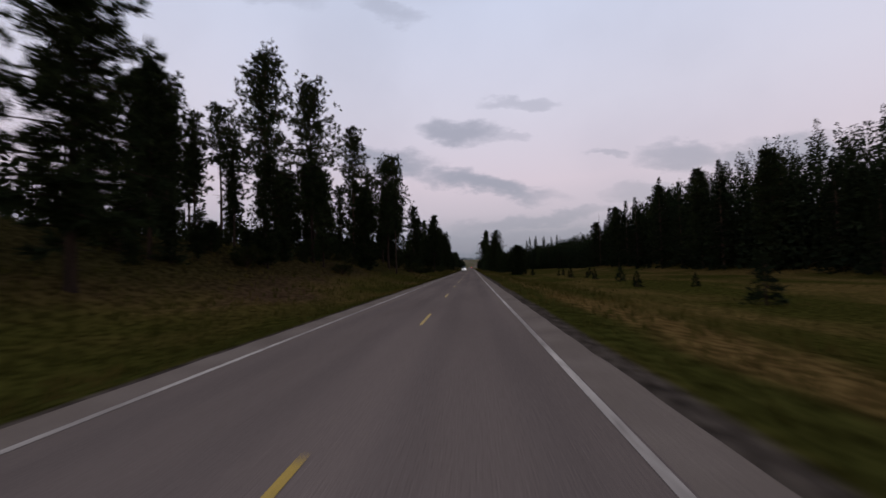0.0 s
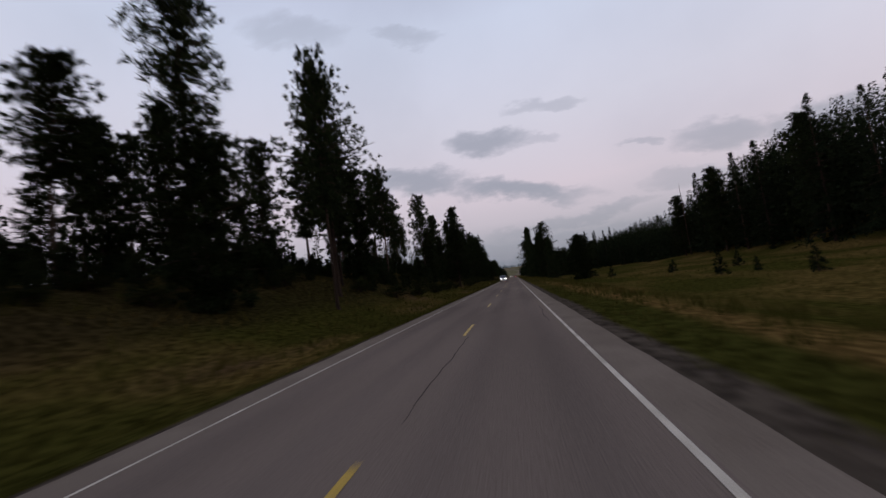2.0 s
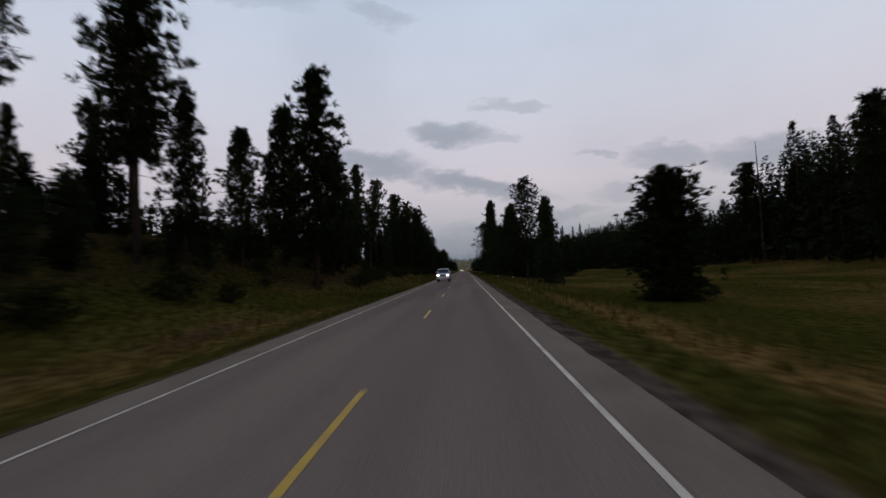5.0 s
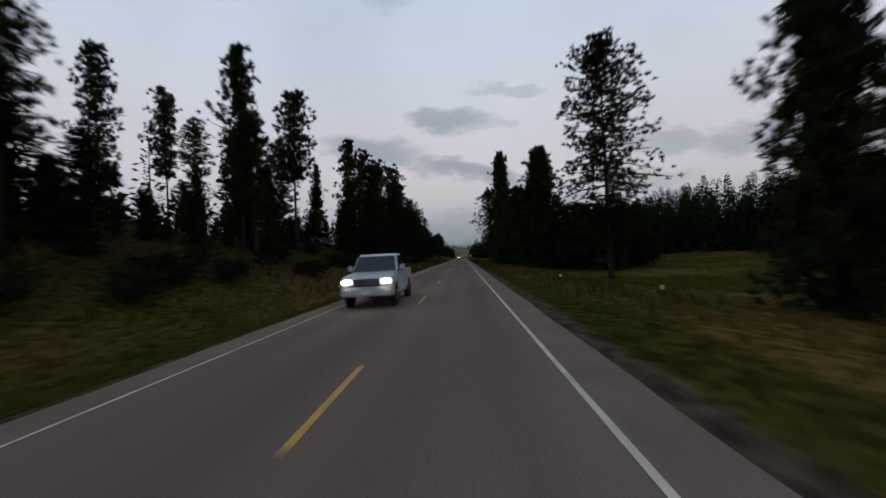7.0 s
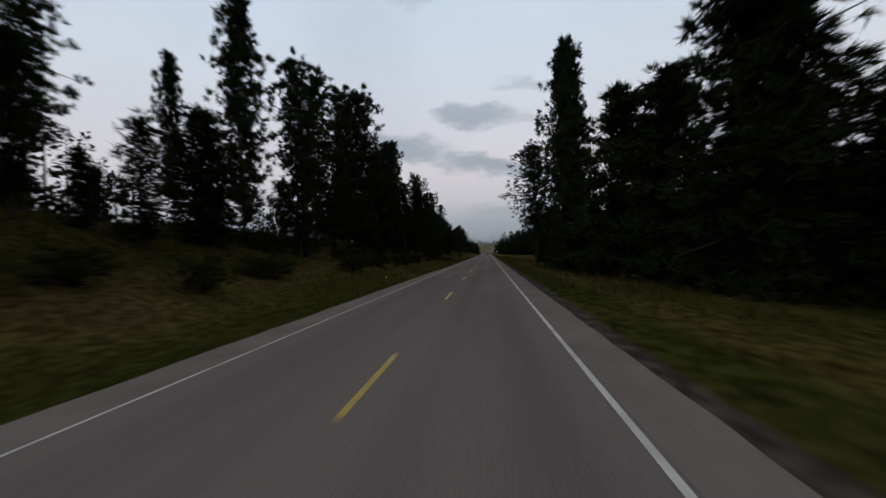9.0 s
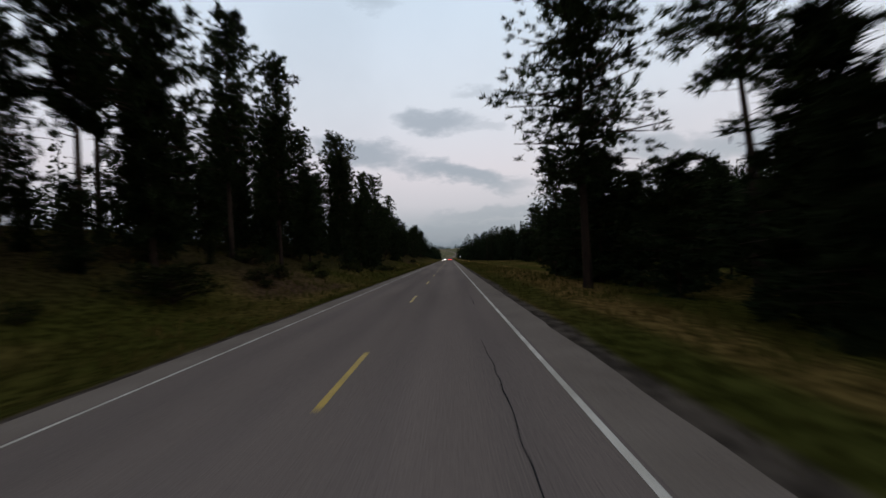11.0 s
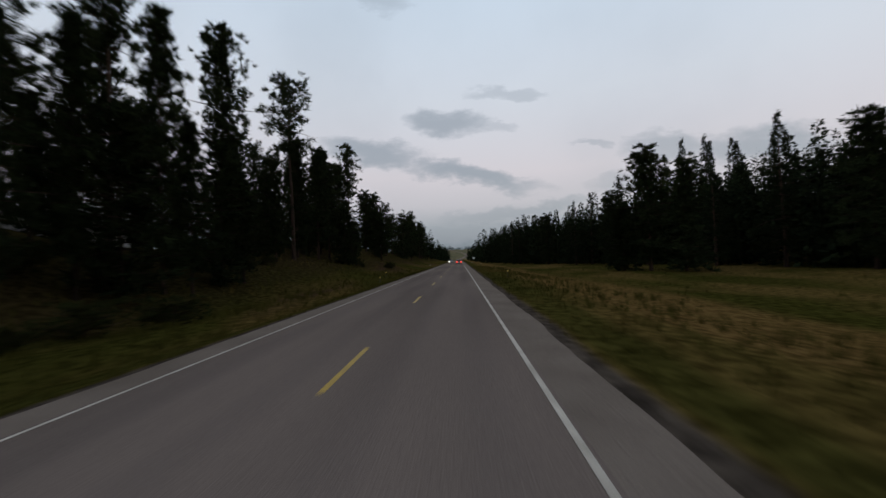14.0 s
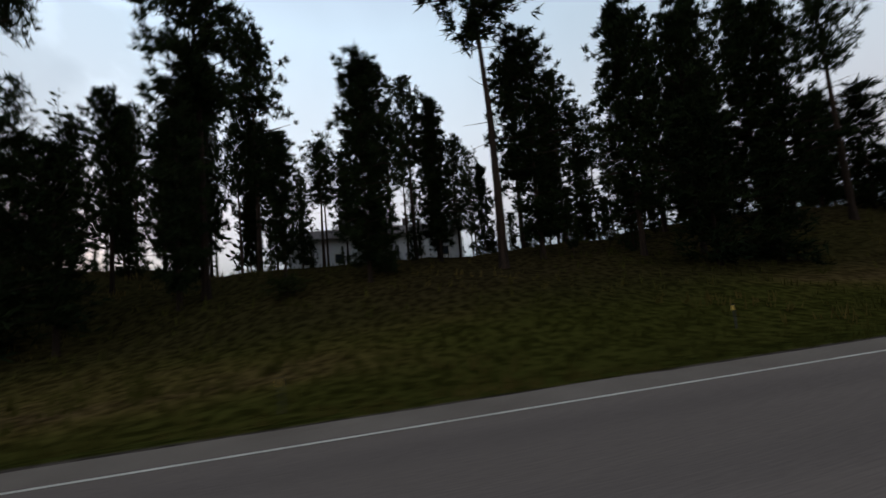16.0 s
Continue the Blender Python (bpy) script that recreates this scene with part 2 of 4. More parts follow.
def ground_material():
    """Grass in bands along the road: green by the gravel, a dry tan strip, then patchy meadow."""
    m = bpy.data.materials.new("verge_grass")
    m.use_nodes = True
    nt = m.node_tree
    N, Lk = nt.nodes, nt.links
    bsdf = N["Principled BSDF"]
    bsdf.inputs["Roughness"].default_value = 0.95
    bsdf.inputs["Specular IOR Level"].default_value = 0.0
    tc = N.new("ShaderNodeTexCoord")
    sep = N.new("ShaderNodeSeparateXYZ")
    Lk.new(tc.outputs["Object"], sep.inputs[0])

    def noise_of(scale, detail, stretch):
        mp = N.new("ShaderNodeMapping")
        mp.inputs["Scale"].default_value = stretch
        Lk.new(tc.outputs["Object"], mp.inputs[0])
        n = N.new("ShaderNodeTexNoise")
        n.inputs["Scale"].default_value, n.inputs["Detail"].default_value = scale, detail
        Lk.new(mp.outputs[0], n.inputs["Vector"])
        return n.outputs["Fac"]

    def blend(fac, a, b):
        x = N.new("ShaderNodeMix")
        x.data_type = "RGBA"
        Lk.new(fac, x.inputs["Factor"])
        for v, slot in ((a, "A"), (b, "B")):
            if isinstance(v, tuple):
                x.inputs[slot].default_value = (*v, 1)
            else:
                Lk.new(v, x.inputs[slot])
        return x.outputs["Result"]

    def ranged(v, a, b, lo=0.0, hi=1.0):
        r = N.new("ShaderNodeMapRange")
        r.interpolation_type = "SMOOTHSTEP"
        for k, w in (("From Min", a), ("From Max", b), ("To Min", lo), ("To Max", hi)):
            r.inputs[k].default_value = w
        Lk.new(v, r.inputs["Value"])
        return r.outputs[0]

    def calc(op, a, b):
        q = N.new("ShaderNodeMath")
        q.operation = op
        for i, v in enumerate((a, b)):
            if isinstance(v, (int, float)):
                q.inputs[i].default_value = v
            else:
                Lk.new(v, q.inputs[i])
        return q.outputs[0]

    patch = noise_of(0.09, 5, (1, 0.45, 1))
    grain = noise_of(2.6, 5, (1, 1, 1))
    wander = noise_of(0.25, 3, (1, 0.3, 1))
    meadow = blend(ranged(patch, 0.42, 0.62), (0.042, 0.038, 0.008), (0.100, 0.065, 0.019))
    shift = calc("ADD", sep.outputs["X"], calc("MULTIPLY", calc("SUBTRACT", wander, 0.5), 3.0))
    outer = calc("SUBTRACT", shift, ranged(sep.outputs["Y"], 300, 370, 0.0, 2.0))
    tan_band = calc("MULTIPLY", ranged(outer, 6.0, 7.4), ranged(calc("SUBTRACT", outer, ranged(sep.outputs["Y"], 300, 370, 0.0, 6.0)), 10.4, 7.8))
    meadow = blend(calc("MULTIPLY", tan_band, calc("SUBTRACT", 0.75, calc("MULTIPLY", ranged(sep.outputs["Y"], 165, 205), ranged(sep.outputs["Y"], 330, 280, 0.0, 0.5)))), meadow, (0.150, 0.085, 0.028))
    green_band = calc("MULTIPLY", ranged(calc("ABSOLUTE", sep.outputs["X"], 0), 4.6, 5.2), ranged(calc("ABSOLUTE", shift, 0), 7.2, 6.2))
    meadow = blend(calc("MULTIPLY", green_band, 0.75), meadow, (0.037, 0.037, 0.008))
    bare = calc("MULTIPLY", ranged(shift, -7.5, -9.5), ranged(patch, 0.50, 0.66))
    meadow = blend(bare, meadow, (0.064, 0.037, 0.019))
    # brown needle litter under the trees, its colour darkened further for their shade
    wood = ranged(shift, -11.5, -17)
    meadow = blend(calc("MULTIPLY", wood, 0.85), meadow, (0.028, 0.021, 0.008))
    edge = calc("ADD", calc("ABSOLUTE", sep.outputs["X"], 0), calc("MULTIPLY", calc("SUBTRACT", wander, 0.5), 0.9))
    stones = ranged(edge, 5.0, 4.6)
    meadow = blend(stones, meadow, (0.072, 0.055, 0.040))
    meadow = blend(ranged(sep.outputs["Y"], 1150, 1400), meadow, blend(ranged(patch, 0.45, 0.6), (0.19, 0.15, 0.085), (0.09, 0.10, 0.05)))
    rough = blend(ranged(grain, 0.3, 0.7), (0.45, 0.45, 0.45), (1.35, 1.35, 1.35))
    mul = N.new("ShaderNodeMix")
    mul.data_type, mul.blend_type = "RGBA", "MULTIPLY"
    mul.inputs["Factor"].default_value = 1.0
    Lk.new(meadow, mul.inputs["A"])
    Lk.new(rough, mul.inputs["B"])
    Lk.new(mul.outputs["Result"], bsdf.inputs["Base Color"])
    bp = N.new("ShaderNodeBump")
    bp.inputs["Strength"].default_value, bp.inputs["Distance"].default_value = 0.8, 0.15
    Lk.new(grain, bp.inputs["Height"])
    Lk.new(bp.outputs[0], bsdf.inputs["Normal"])
    return m


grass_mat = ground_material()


# ---- mesh helpers ----
def mesh_from(name, verts, faces, mat):
    me = bpy.data.meshes.new(name)
    me.from_pydata([tuple(v) for v in verts], [], faces)
    me.materials.append(mat)
    me.update()
    return me


def part(name, bm, mat, parent, label=""):
    me = bpy.data.meshes.new(name)
    bm.to_mesh(me)
    bm.free()
    me.materials.append(mat)
    ob = new(name, me)
    ob.parent = parent
    return tagged(ob, label)


# ---- the lie of the land ----
HALF = 3.26          # centre line to edge line
PAVED = 4.1          # centre line to the pavement's edge


def smooth(a, b, v):
    t = min(1.0, max(0.0, (v - a) / (b - a)))
    return t * t * (3 - 2 * t)


def rise(y):
    """Height of the road along its way: level, then up the far hill."""
    return 46.0 * smooth(1250, 2350, y)


def bend(y):
    """The road swings on the far hill."""
    return 24 * smooth(1250, 1650, y) - 70 * smooth(1600, 2200, y)


def ground_z(x, y):
    base = rise(y)
    x = x - bend(y)
    d = abs(x) - PAVED
    if d <= 0:
        return base - 0.06
    wob = noise.noise(Vector((x * 0.05, y * 0.03, 3.1))) * 0.45 + noise.noise(Vector((x * 0.2, y * 0.15, 7.7))) * 0.12
    z = base - 0.06 - 0.12 * smooth(0, 0.8, d) + wob * smooth(2, 10, d)
    far = 1 - smooth(620, 900, y)
    if x < 0:
        z += 0.9 * noise.noise(Vector((x * 0.06, y * 0.05, 1.7))) * smooth(9, 20, d)
        z -= 2.6 * math.exp(-((y - 392) / 17) ** 2) * smooth(4, 12, d) * (1 - smooth(18, 30, d))
        z += 0.55 * noise.noise(Vector((x * 0.25, y * 0.22, 5.3))) * smooth(7, 13, d)
        z += -0.4 * smooth(0.5, 3, d) + far * (6.6 - 1.8 * smooth(396, 410, y) * (1 - smooth(440, 456, y))) * smooth(2.5, 26, d) - 9 * smooth(55, 160, d)
    else:
        hill = 21 - 7 * smooth(240, 300, y) - 6 * smooth(250, 285, y) * (1 - smooth(335, 375, y))
        z += -1.15 * smooth(1, 14, d) + far * hill * smooth(57, 112, d) + 6 * smooth(100, 300, d)
    return z


def steps(*runs):
    out = []
    for a, b, s in runs:
        v = a
        while v < b - 1e-6:
            out.append(v)
            v += s
    out.append(runs[-1][1])
    return out


xs = steps((-1500, -200, 100), (-200, -60, 14), (-60, -28, 4), (-28, -10, 1.5), (-10, 10, 0.9), (10, 28, 1.5), (28, 60, 4), (60, 200, 14), (200, 1500, 100))
ys = steps((-400, -40, 20), (-40, 520, 2.5), (520, 900, 10), (900, 2600, 30), (2600, 4800, 220))
verts = [(x, y, ground_z(x, y)) for y in ys for x in xs]
nx = len(xs)
faces = [(j * nx + i, j * nx + i + 1, (j + 1) * nx + i + 1, (j + 1) * nx + i) for j in range(len(ys) - 1) for i in range(nx - 1)]
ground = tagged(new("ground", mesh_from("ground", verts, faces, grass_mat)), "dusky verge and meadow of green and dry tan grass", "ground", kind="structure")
for poly in ground.data.polygons:
    poly.use_smooth = True


def strip(x0, x1, y0, y1, lift, step=12.0):
    v, f = [], []
    n = max(1, int((y1 - y0) / step))
    for k in range(n + 1):
        y = y0 + (y1 - y0) * k / n
        z = rise(y) + lift
        b = bend(y)
        v += [(x0 + b, y, z), (x1 + b, y, z)]
    for k in range(n):
        f.append((2 * k, 2 * k + 1, 2 * k + 3, 2 * k + 2))
    return v, f


road = tagged(new("road", mesh_from("road", *strip(-HALF - 0.1, HALF + 0.1, -400, 2350, 0.0), asphalt)), "worn grey two-lane asphalt highway", "road", kind="structure")
for side in (-1, 1):
    # the shoulder's outer edge wanders and drops to the gravel
    v, f = [], []
    rng = random.Random(40 + side)
    n = 900
    for k in range(n + 1):
        y = -40 + 640 * k / n
        e = PAVED + (0.1 * smooth(170, 250, y) + 0.1 * smooth(360, 390, y) if side > 0 else 0.25 * smooth(222, 235, y) * (1 - smooth(290, 305, y))) + rng.uniform(-0.03, 0.03) + 0.05 * noise.noise(Vector((side * 5, y * 0.2, 0)))
        v += [(side * (HALF + 0.1), y, 0.0), (side * e, y, -0.012), (side * (e + 0.05), y, -0.10)]
    for k in range(n):
        for j in (0, 1):
            q = 3 * k + j
            f.append((q, q + 1, q + 4, q + 3) if side > 0 else (q + 1, q, q + 3, q + 4))
    ob = new("shoulder", mesh_from("shoulder", v, f, chip_seal))
    tagged(ob, "narrow pale chip-sealed road shoulder", "shoulder", kind="structure")
    ob = new("shoulder", mesh_from("shoulder", *strip(min(side * (HALF + 0.1), side * PAVED), max(side * (HALF + 0.1), side * PAVED), 600, 2350, 0.0), chip_seal))
    tagged(ob, "narrow pale chip-sealed road shoulder far off", "shoulder", kind="structure")
    # old broad paint to begin with, a fresh thin line after
    for y0, y1, w, paint, words in ((-400, 82, 0.065, faded_paint, "broad faded white edge line worn into the asphalt"),
                                    (82, 2350, 0.032 if side < 0 else 0.045, white_paint, "worn white edge line painted on the asphalt")):
        ob = new("edge_line", mesh_from("edge_line", *strip(side * HALF - w, side * HALF + w, y0, y1, 0.006), paint))
        tagged(ob, words, "road marking", kind="structure")
dash_mesh = mesh_from("centre_dash", *strip(-0.055, 0.055, -1.53, 1.53, 0.006), yellow_paint)
for n in range(-4, 68):
    ob = new("centre_dash", dash_mesh)
    ob.location = (0, n * 12.192 - 2.4 * (1 - smooth(60, 190, n * 12.192)), 0)
    tagged(ob, "yellow dashed centre line stroke on asphalt", "road marking", "centre line strokes", "structure")


def tar_line(x0, y0, x1, y1, seed, width=0.010):
    rng = random.Random(seed)
    n = max(6, int(abs(y1 - y0) * 2.5))
    v, f = [], []
    wx = 0
    for k in range(n + 1):
        t = k / n
        wx = wx * 0.8 + rng.uniform(-0.035, 0.035)
        w = width * rng.uniform(0.7, 1.3) * (0.4 + 0.6 * math.sin(math.pi * min(1, max(0, t * 0.9 + 0.05))))
        x, y = x0 + (x1 - x0) * t + wx, y0 + (y1 - y0) * t
        v += [(x - w, y, 0.004), (x + w, y, 0.004)]
    for k in range(n):
        f.append((2 * k, 2 * k + 1, 2 * k + 3, 2 * k + 2))
    tagged(new("crack_seal", mesh_from("crack_seal", v, f, tar)), "dark tar seal along a crack in asphalt", "crack seal", "crack seals", "structure")


tar_line(2.38, 300.5, 2.42, 307, 1)
tar_line(2.6, 313.5, 2.58, 316.5, 2)
tar_line(2.78, 337.5, 2.74, 342.5, 3)
tar_line(-0.21, 141.5, -0.18, 147.3, 4)
tar_line(2.78, 148.0, 2.9, 153.5, 5)
tar_line(0.15, 86.0, 0.17, 94.0, 6)
tar_line(2.9, 95.5, 2.97, 103.0, 7)
tar_line(-0.02, 239.0, 0.09, 249.5, 8)
tar_line(0.06, 74.5, 0.06, 80.5, 9)


# ---- trees ----
def ring_tube(verts, faces, path, radii, sides):
    base = len(verts)
    for (p, r) in zip(path, radii):
        for k in range(sides):
            a = 2 * math.pi * k / sides
            verts.append((p[0] + r * math.cos(a), p[1] + r * math.sin(a), p[2]))
    for j in range(len(path) - 1):
        for k in range(sides):
            a, b = base + j * sides + k, base + j * sides + (k + 1) % sides
            faces.append((a, b, b + sides, a + sides))


# half width of a crown against the height in it, as a share of the widest
OUTLINES = {
    "round": ((0, 0.55), (0.2, 0.9), (0.45, 1.0), (0.7, 0.86), (0.88, 0.6), (1, 0.25)),
    "column": ((0, 0.75), (0.3, 1.0), (0.65, 0.86), (0.86, 0.56), (1, 0.14)),
    "ragged": ((0, 0.8), (0.15, 1.0), (0.5, 0.76), (0.8, 0.46), (1, 0.1)),
    "cone": ((0, 1.0), (0.35, 0.78), (0.65, 0.48), (0.88, 0.17), (1, 0.03)),
    "bush": ((0, 0.8), (0.4, 1.0), (0.8, 0.7), (1, 0.3)),
}


def tree_meshes(seed, tall, bare, width, shape, limbs, per, blades, blade, lean=0.02, snags=0, gaps=0.1):
    """A conifer: trunk with limbs, and a crown of needle brushes set along the limbs."""
    rng = random.Random(seed)
    g = np.random.default_rng(seed)
    tv, tf = [], []
    sway = [(rng.uniform(-1, 1) * lean * tall * s, rng.uniform(-1, 1) * lean * tall * s) for s in (0, 0.3, 0.7, 1.0)]

    def axis_at(h):
        t = max(0, h) / tall * 3
        i = min(2, int(t))
        u = t - i
        return (sway[i][0] * (1 - u) + sway[i + 1][0] * u, sway[i][1] * (1 - u) + sway[i + 1][1] * u, h)

    fr = (0.2, 0.4, 0.6, 0.8, 0.97)
    r0 = tall * 0.0115 + 0.03
    ring_tube(tv, tf, [axis_at(h) for h in (-1.2, 0.0, 0.6)] + [axis_at(tall * q) for q in fr], [r0 * 1.35, r0 * 1.25, r0] + [r0 * (1.02 - q) for q in fr], 7)
    clumped = shape not in ("cone", "bush")
    us, ws = zip(*OUTLINES[shape])
    lobe = [rng.uniform(0, 6.28) for _ in range(4)]

    def girth(u, a):
        uneven = 1 + 0.13 * math.sin(7 * u + lobe[0] + a) + 0.10 * math.sin(13 * u + lobe[1] - 2 * a) + 0.07 * math.sin(23 * u + lobe[2])
        return width * uneven * float(np.interp(u, us, ws))

    def limb(c, a, reach, up, lr):
        tip = (c[0] + reach * math.cos(a), c[1] + reach * math.sin(a), c[2] + reach * up)
        midp = (c[0] + 0.5 * reach * math.cos(a), c[1] + 0.5 * reach * math.sin(a), c[2] + reach * up * 0.25)
        base = len(tv)
        for p, r in ((c, lr * 1.6), (midp, lr), (tip, lr * 0.3)):
            for j in range(3):
                q = 2 * math.pi * j / 3
                tv.append((p[0] - r * math.sin(a) * math.cos(q), p[1] + r * math.cos(a) * math.cos(q), p[2] + r * math.sin(q)))
        for s in range(2):
            for j in range(3):
                q, w = base + s * 3 + j, base + s * 3 + (j + 1) % 3
                tf.append((q, w, w + 3, q + 3))

    for k in range(snags):
        limb(axis_at(bare * rng.uniform(0.45, 1.0)), rng.uniform(0, 6.28), rng.uniform(0.5, 1.6), rng.uniform(-0.3, 0.2), 0.018)
    brushes, outward, bulk = [], [], []
    for k in range(limbs):
        u = (k + rng.random()) / limbs
        a = k * 2.4 + rng.uniform(-0.6, 0.6)
        if u < 0.85 and rng.random() < gaps:
            continue
        h = bare + (tall - bare) * u
        reach = max(0.15 if shape == "cone" else 0.3, girth(u, a) * rng.uniform(0.72, 1.05) * (1.2 if rng.random() < 0.12 else 1.0))
        up = {"cone": -0.28 + 0.7 * u ** 3, "bush": 0.5}.get(shape, -0.18 + 0.75 * u ** 1.5) + rng.uniform(-0.14, 0.14)
        c = axis_at(h)
        limb(c, a, reach, up, 0.012 + 0.012 * reach)
        # needle pads: tight clumps of brushes on the side twigs, with air between
        pads = max(2, round(per / 4.2)) if clumped else per
        ca, sa = math.cos(a), math.sin(a)
        for i in range(pads):
            w = 0.22 + 0.82 * ((i + rng.random()) / pads) ** 0.8
            side = rng.uniform(-1, 1) * (0.12 + 0.36 * reach * (1.15 - w) * w * 2)
            z = h + reach * up * w * w + 0.10 + rng.gauss(0, 0.16 + 0.08 * reach)
            heart = (c[0] + w * reach * ca - side * sa, c[1] + w * reach * sa + side * ca, z)
            out = (ca - 0.6 * side * sa / (reach + 0.2), sa + 0.6 * side * ca / (reach + 0.2), 0.55)
            pad = (0.21 + 0.05 * reach) * rng.uniform(0.7, 1.3)
            for j in range(per // pads + (i < per % pads) if clumped else 1):
                ox, oy, oz = (rng.gauss(0, 1), rng.gauss(0, 1), rng.gauss(0, 0.6)) if clumped else (0, 0, 0)
                brushes.append((heart[0] + ox * pad, heart[1] + oy * pad, heart[2] + oz * pad))
                outward.append((out[0] + 0.5 * ox, out[1] + 0.5 * oy, out[2] + 0.3 * oz))
                bulk.append(1.15 - 0.65 * u if shape == "cone" else 1.0)
        # the crown's dark heart, close round the trunk
        for j in range(per // 2 if clumped and u < 0.93 else 0):
            w = rng.uniform(0.1, 0.42) * reach
            brushes.append((c[0] + w * ca + rng.gauss(0, 0.2), c[1] + w * sa + rng.gauss(0, 0.2), h + up * 0.3 * w + rng.gauss(0, 0.25)))
            outward.append((ca, sa, 0.4))
            bulk.append(1.0)
    top = axis_at(tall * 0.985)
    for i in range(3):
        brushes.append((top[0], top[1], tall * (0.985 - 0.012 * i)))
        outward.append((0, 0, 1.4))
        bulk.append(0.5 if shape == "cone" else 1.0)
    p = np.repeat(np.array(brushes), blades, 0)
    d = np.repeat(np.array(outward), blades, 0) * 0.55 + g.normal(0, 0.62, p.shape)
    d /= np.linalg.norm(d, axis=1)[:, None]
    s = np.cross(d, g.normal(0, 1, p.shape))
    s /= np.linalg.norm(s, axis=1)[:, None]
    ln = (blade * np.repeat(np.array(bulk), blades) * g.uniform(0.65, 1.25, len(p)))[:, None]
    o = p + g.normal(0, 0.22, p.shape) * ln * (1, 1, 0.6)
    cv = np.stack([o - s * ln * 0.10, o + s * ln * 0.10, o + d * ln], 1).reshape(-1, 3)
    cf = np.arange(len(cv)).reshape(-1, 3)
    return mesh_from("trunk", tv, tf, bark_mat), mesh_from("crown", cv.tolist(), cf.tolist(), {"bush": leaf_mat, "cone": dimmed_needle_mat}.get(shape, needle_mat))


KINDS = {}
TREE_WORDS = {
    "tall": "tall dark ponderosa pine with a bare lower trunk",
    "lone": "slender pine with a small crown on a long bare trunk",
    "full": "dark bushy pine with foliage down the trunk",
    "dense": "dark dense pine, thick with needles to the ground",
    "thick": "large dark pine, needle-thick down to the grass",
    "broad": "tall ponderosa pine with a wide rounded crown",
    "airy": "tall open-crowned pine with gaps between its boughs",
    "spire": "pointed dark green conifer at the forest edge",
}
TALLNESS = {"tall": 20.0, "lone": 20.0, "full": 17.0, "dense": 12.0, "airy": 20.0, "thick": 12.0, "broad": 20.0, "spire": 16.0}
for i in range(4):
    KINDS["tall%d" % i] = tree_meshes(11 + i, 20, 6.2 + 1.4 * (i % 3), 3.3 + 0.3 * (i % 2), "round", 74, 10, 20, 0.46, 0.02, 10, 0.06)
for i in range(3):
    KINDS["lone%d" % i] = tree_meshes(21 + i, 20, 10.8 + i, 2.9, "round", 52, 9, 14, 0.48, 0.02, 12, 0.06)
for i in range(5):
    KINDS["full%d" % i] = tree_meshes(31 + i, 17, 1.6 + 0.6 * (i % 3), (3.2, 2.9, 3.5)[i % 3], ("round", "column", "ragged")[i % 3], 84, 10, 20, 0.47, 0.015, 3, 0.03)
for i in range(3):
    KINDS["dense%d" % i] = tree_meshes(41 + i, 12, 0.3, 3.0, ("column", "ragged", "round")[i], 60, 9, 21, 0.50, 0.01, 0, 0.0)
for i in range(2):
    KINDS["airy%d" % i] = tree_meshes(47 + i, 20, 4.0, 4.4, "column", 100, 18, 22, 0.30, 0.015, 14, 0.10)
for i in range(2):
    KINDS["thick%d" % i] = tree_meshes(61 + i, 12, 0.4, 3.0, ("column", "ragged")[i], 120, 15, 22, 0.36, 0.01, 2, 0.0)
for i in range(2):
    KINDS["broad%d" % i] = tree_meshes(66 + i, 20, 6.5 + i, 4.2, "round", 100, 16, 20, 0.34, 0.02, 12, 0.08)
for i in range(4):
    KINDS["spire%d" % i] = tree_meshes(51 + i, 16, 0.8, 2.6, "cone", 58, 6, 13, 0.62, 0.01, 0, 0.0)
for i in range(3):
    KINDS["young%d" % i] = tree_meshes(71 + i, 3.0, 0.15, 1.0, "cone", 22, 4, 18, 0.34, 0.02, 0, 0.0)
for i in range(3):
    KINDS["shrub%d" % i] = tree_meshes(81 + i, 1.5, 0.1, 1.3, "bush", 26, 6, 18, 0.22, 0.03, 0, 0.0)
VARIANTS = {w: sorted(k for k in KINDS if k.startswith(w)) for w in (*TREE_WORDS, "young", "shrub")}


def stand(name, word, x, y, scale, wide, label, category, group, variant=None, sink=0.06):
    rng = random.Random(int(x * 131 + y * 17))
    keys = VARIANTS[word]
    trunk, crown = KINDS[keys[(variant if variant is not None else rng.randrange(60)) % len(keys)]]
    thing = new(name)
    thing.location = (x, y, ground_z(x, y) - sink)
    thing.rotation_euler = (0, 0, rng.uniform(0, 6.28))
    thing.scale = (scale * wide, scale * wide, scale)
    for n, me in (("trunk", trunk), ("crown", crown)):
        ob = new(n, me)
        ob.parent = thing
    return tagged(thing, label, category, group)


PLANTED = []


def pine(word, x, y, top, wide=1.0, variant=None):
    """A pine whose tip is at the height top above the road."""
    PLANTED.append((x, y))
    tall = top - ground_z(x, y)
    scale = tall / TALLNESS[word]
    wide *= min(1.0, (17.5 / tall) ** 0.6)
    return stand("pine_tree", word, x, y, scale, wide, TREE_WORDS[word], "tree", "pines along the road", variant)


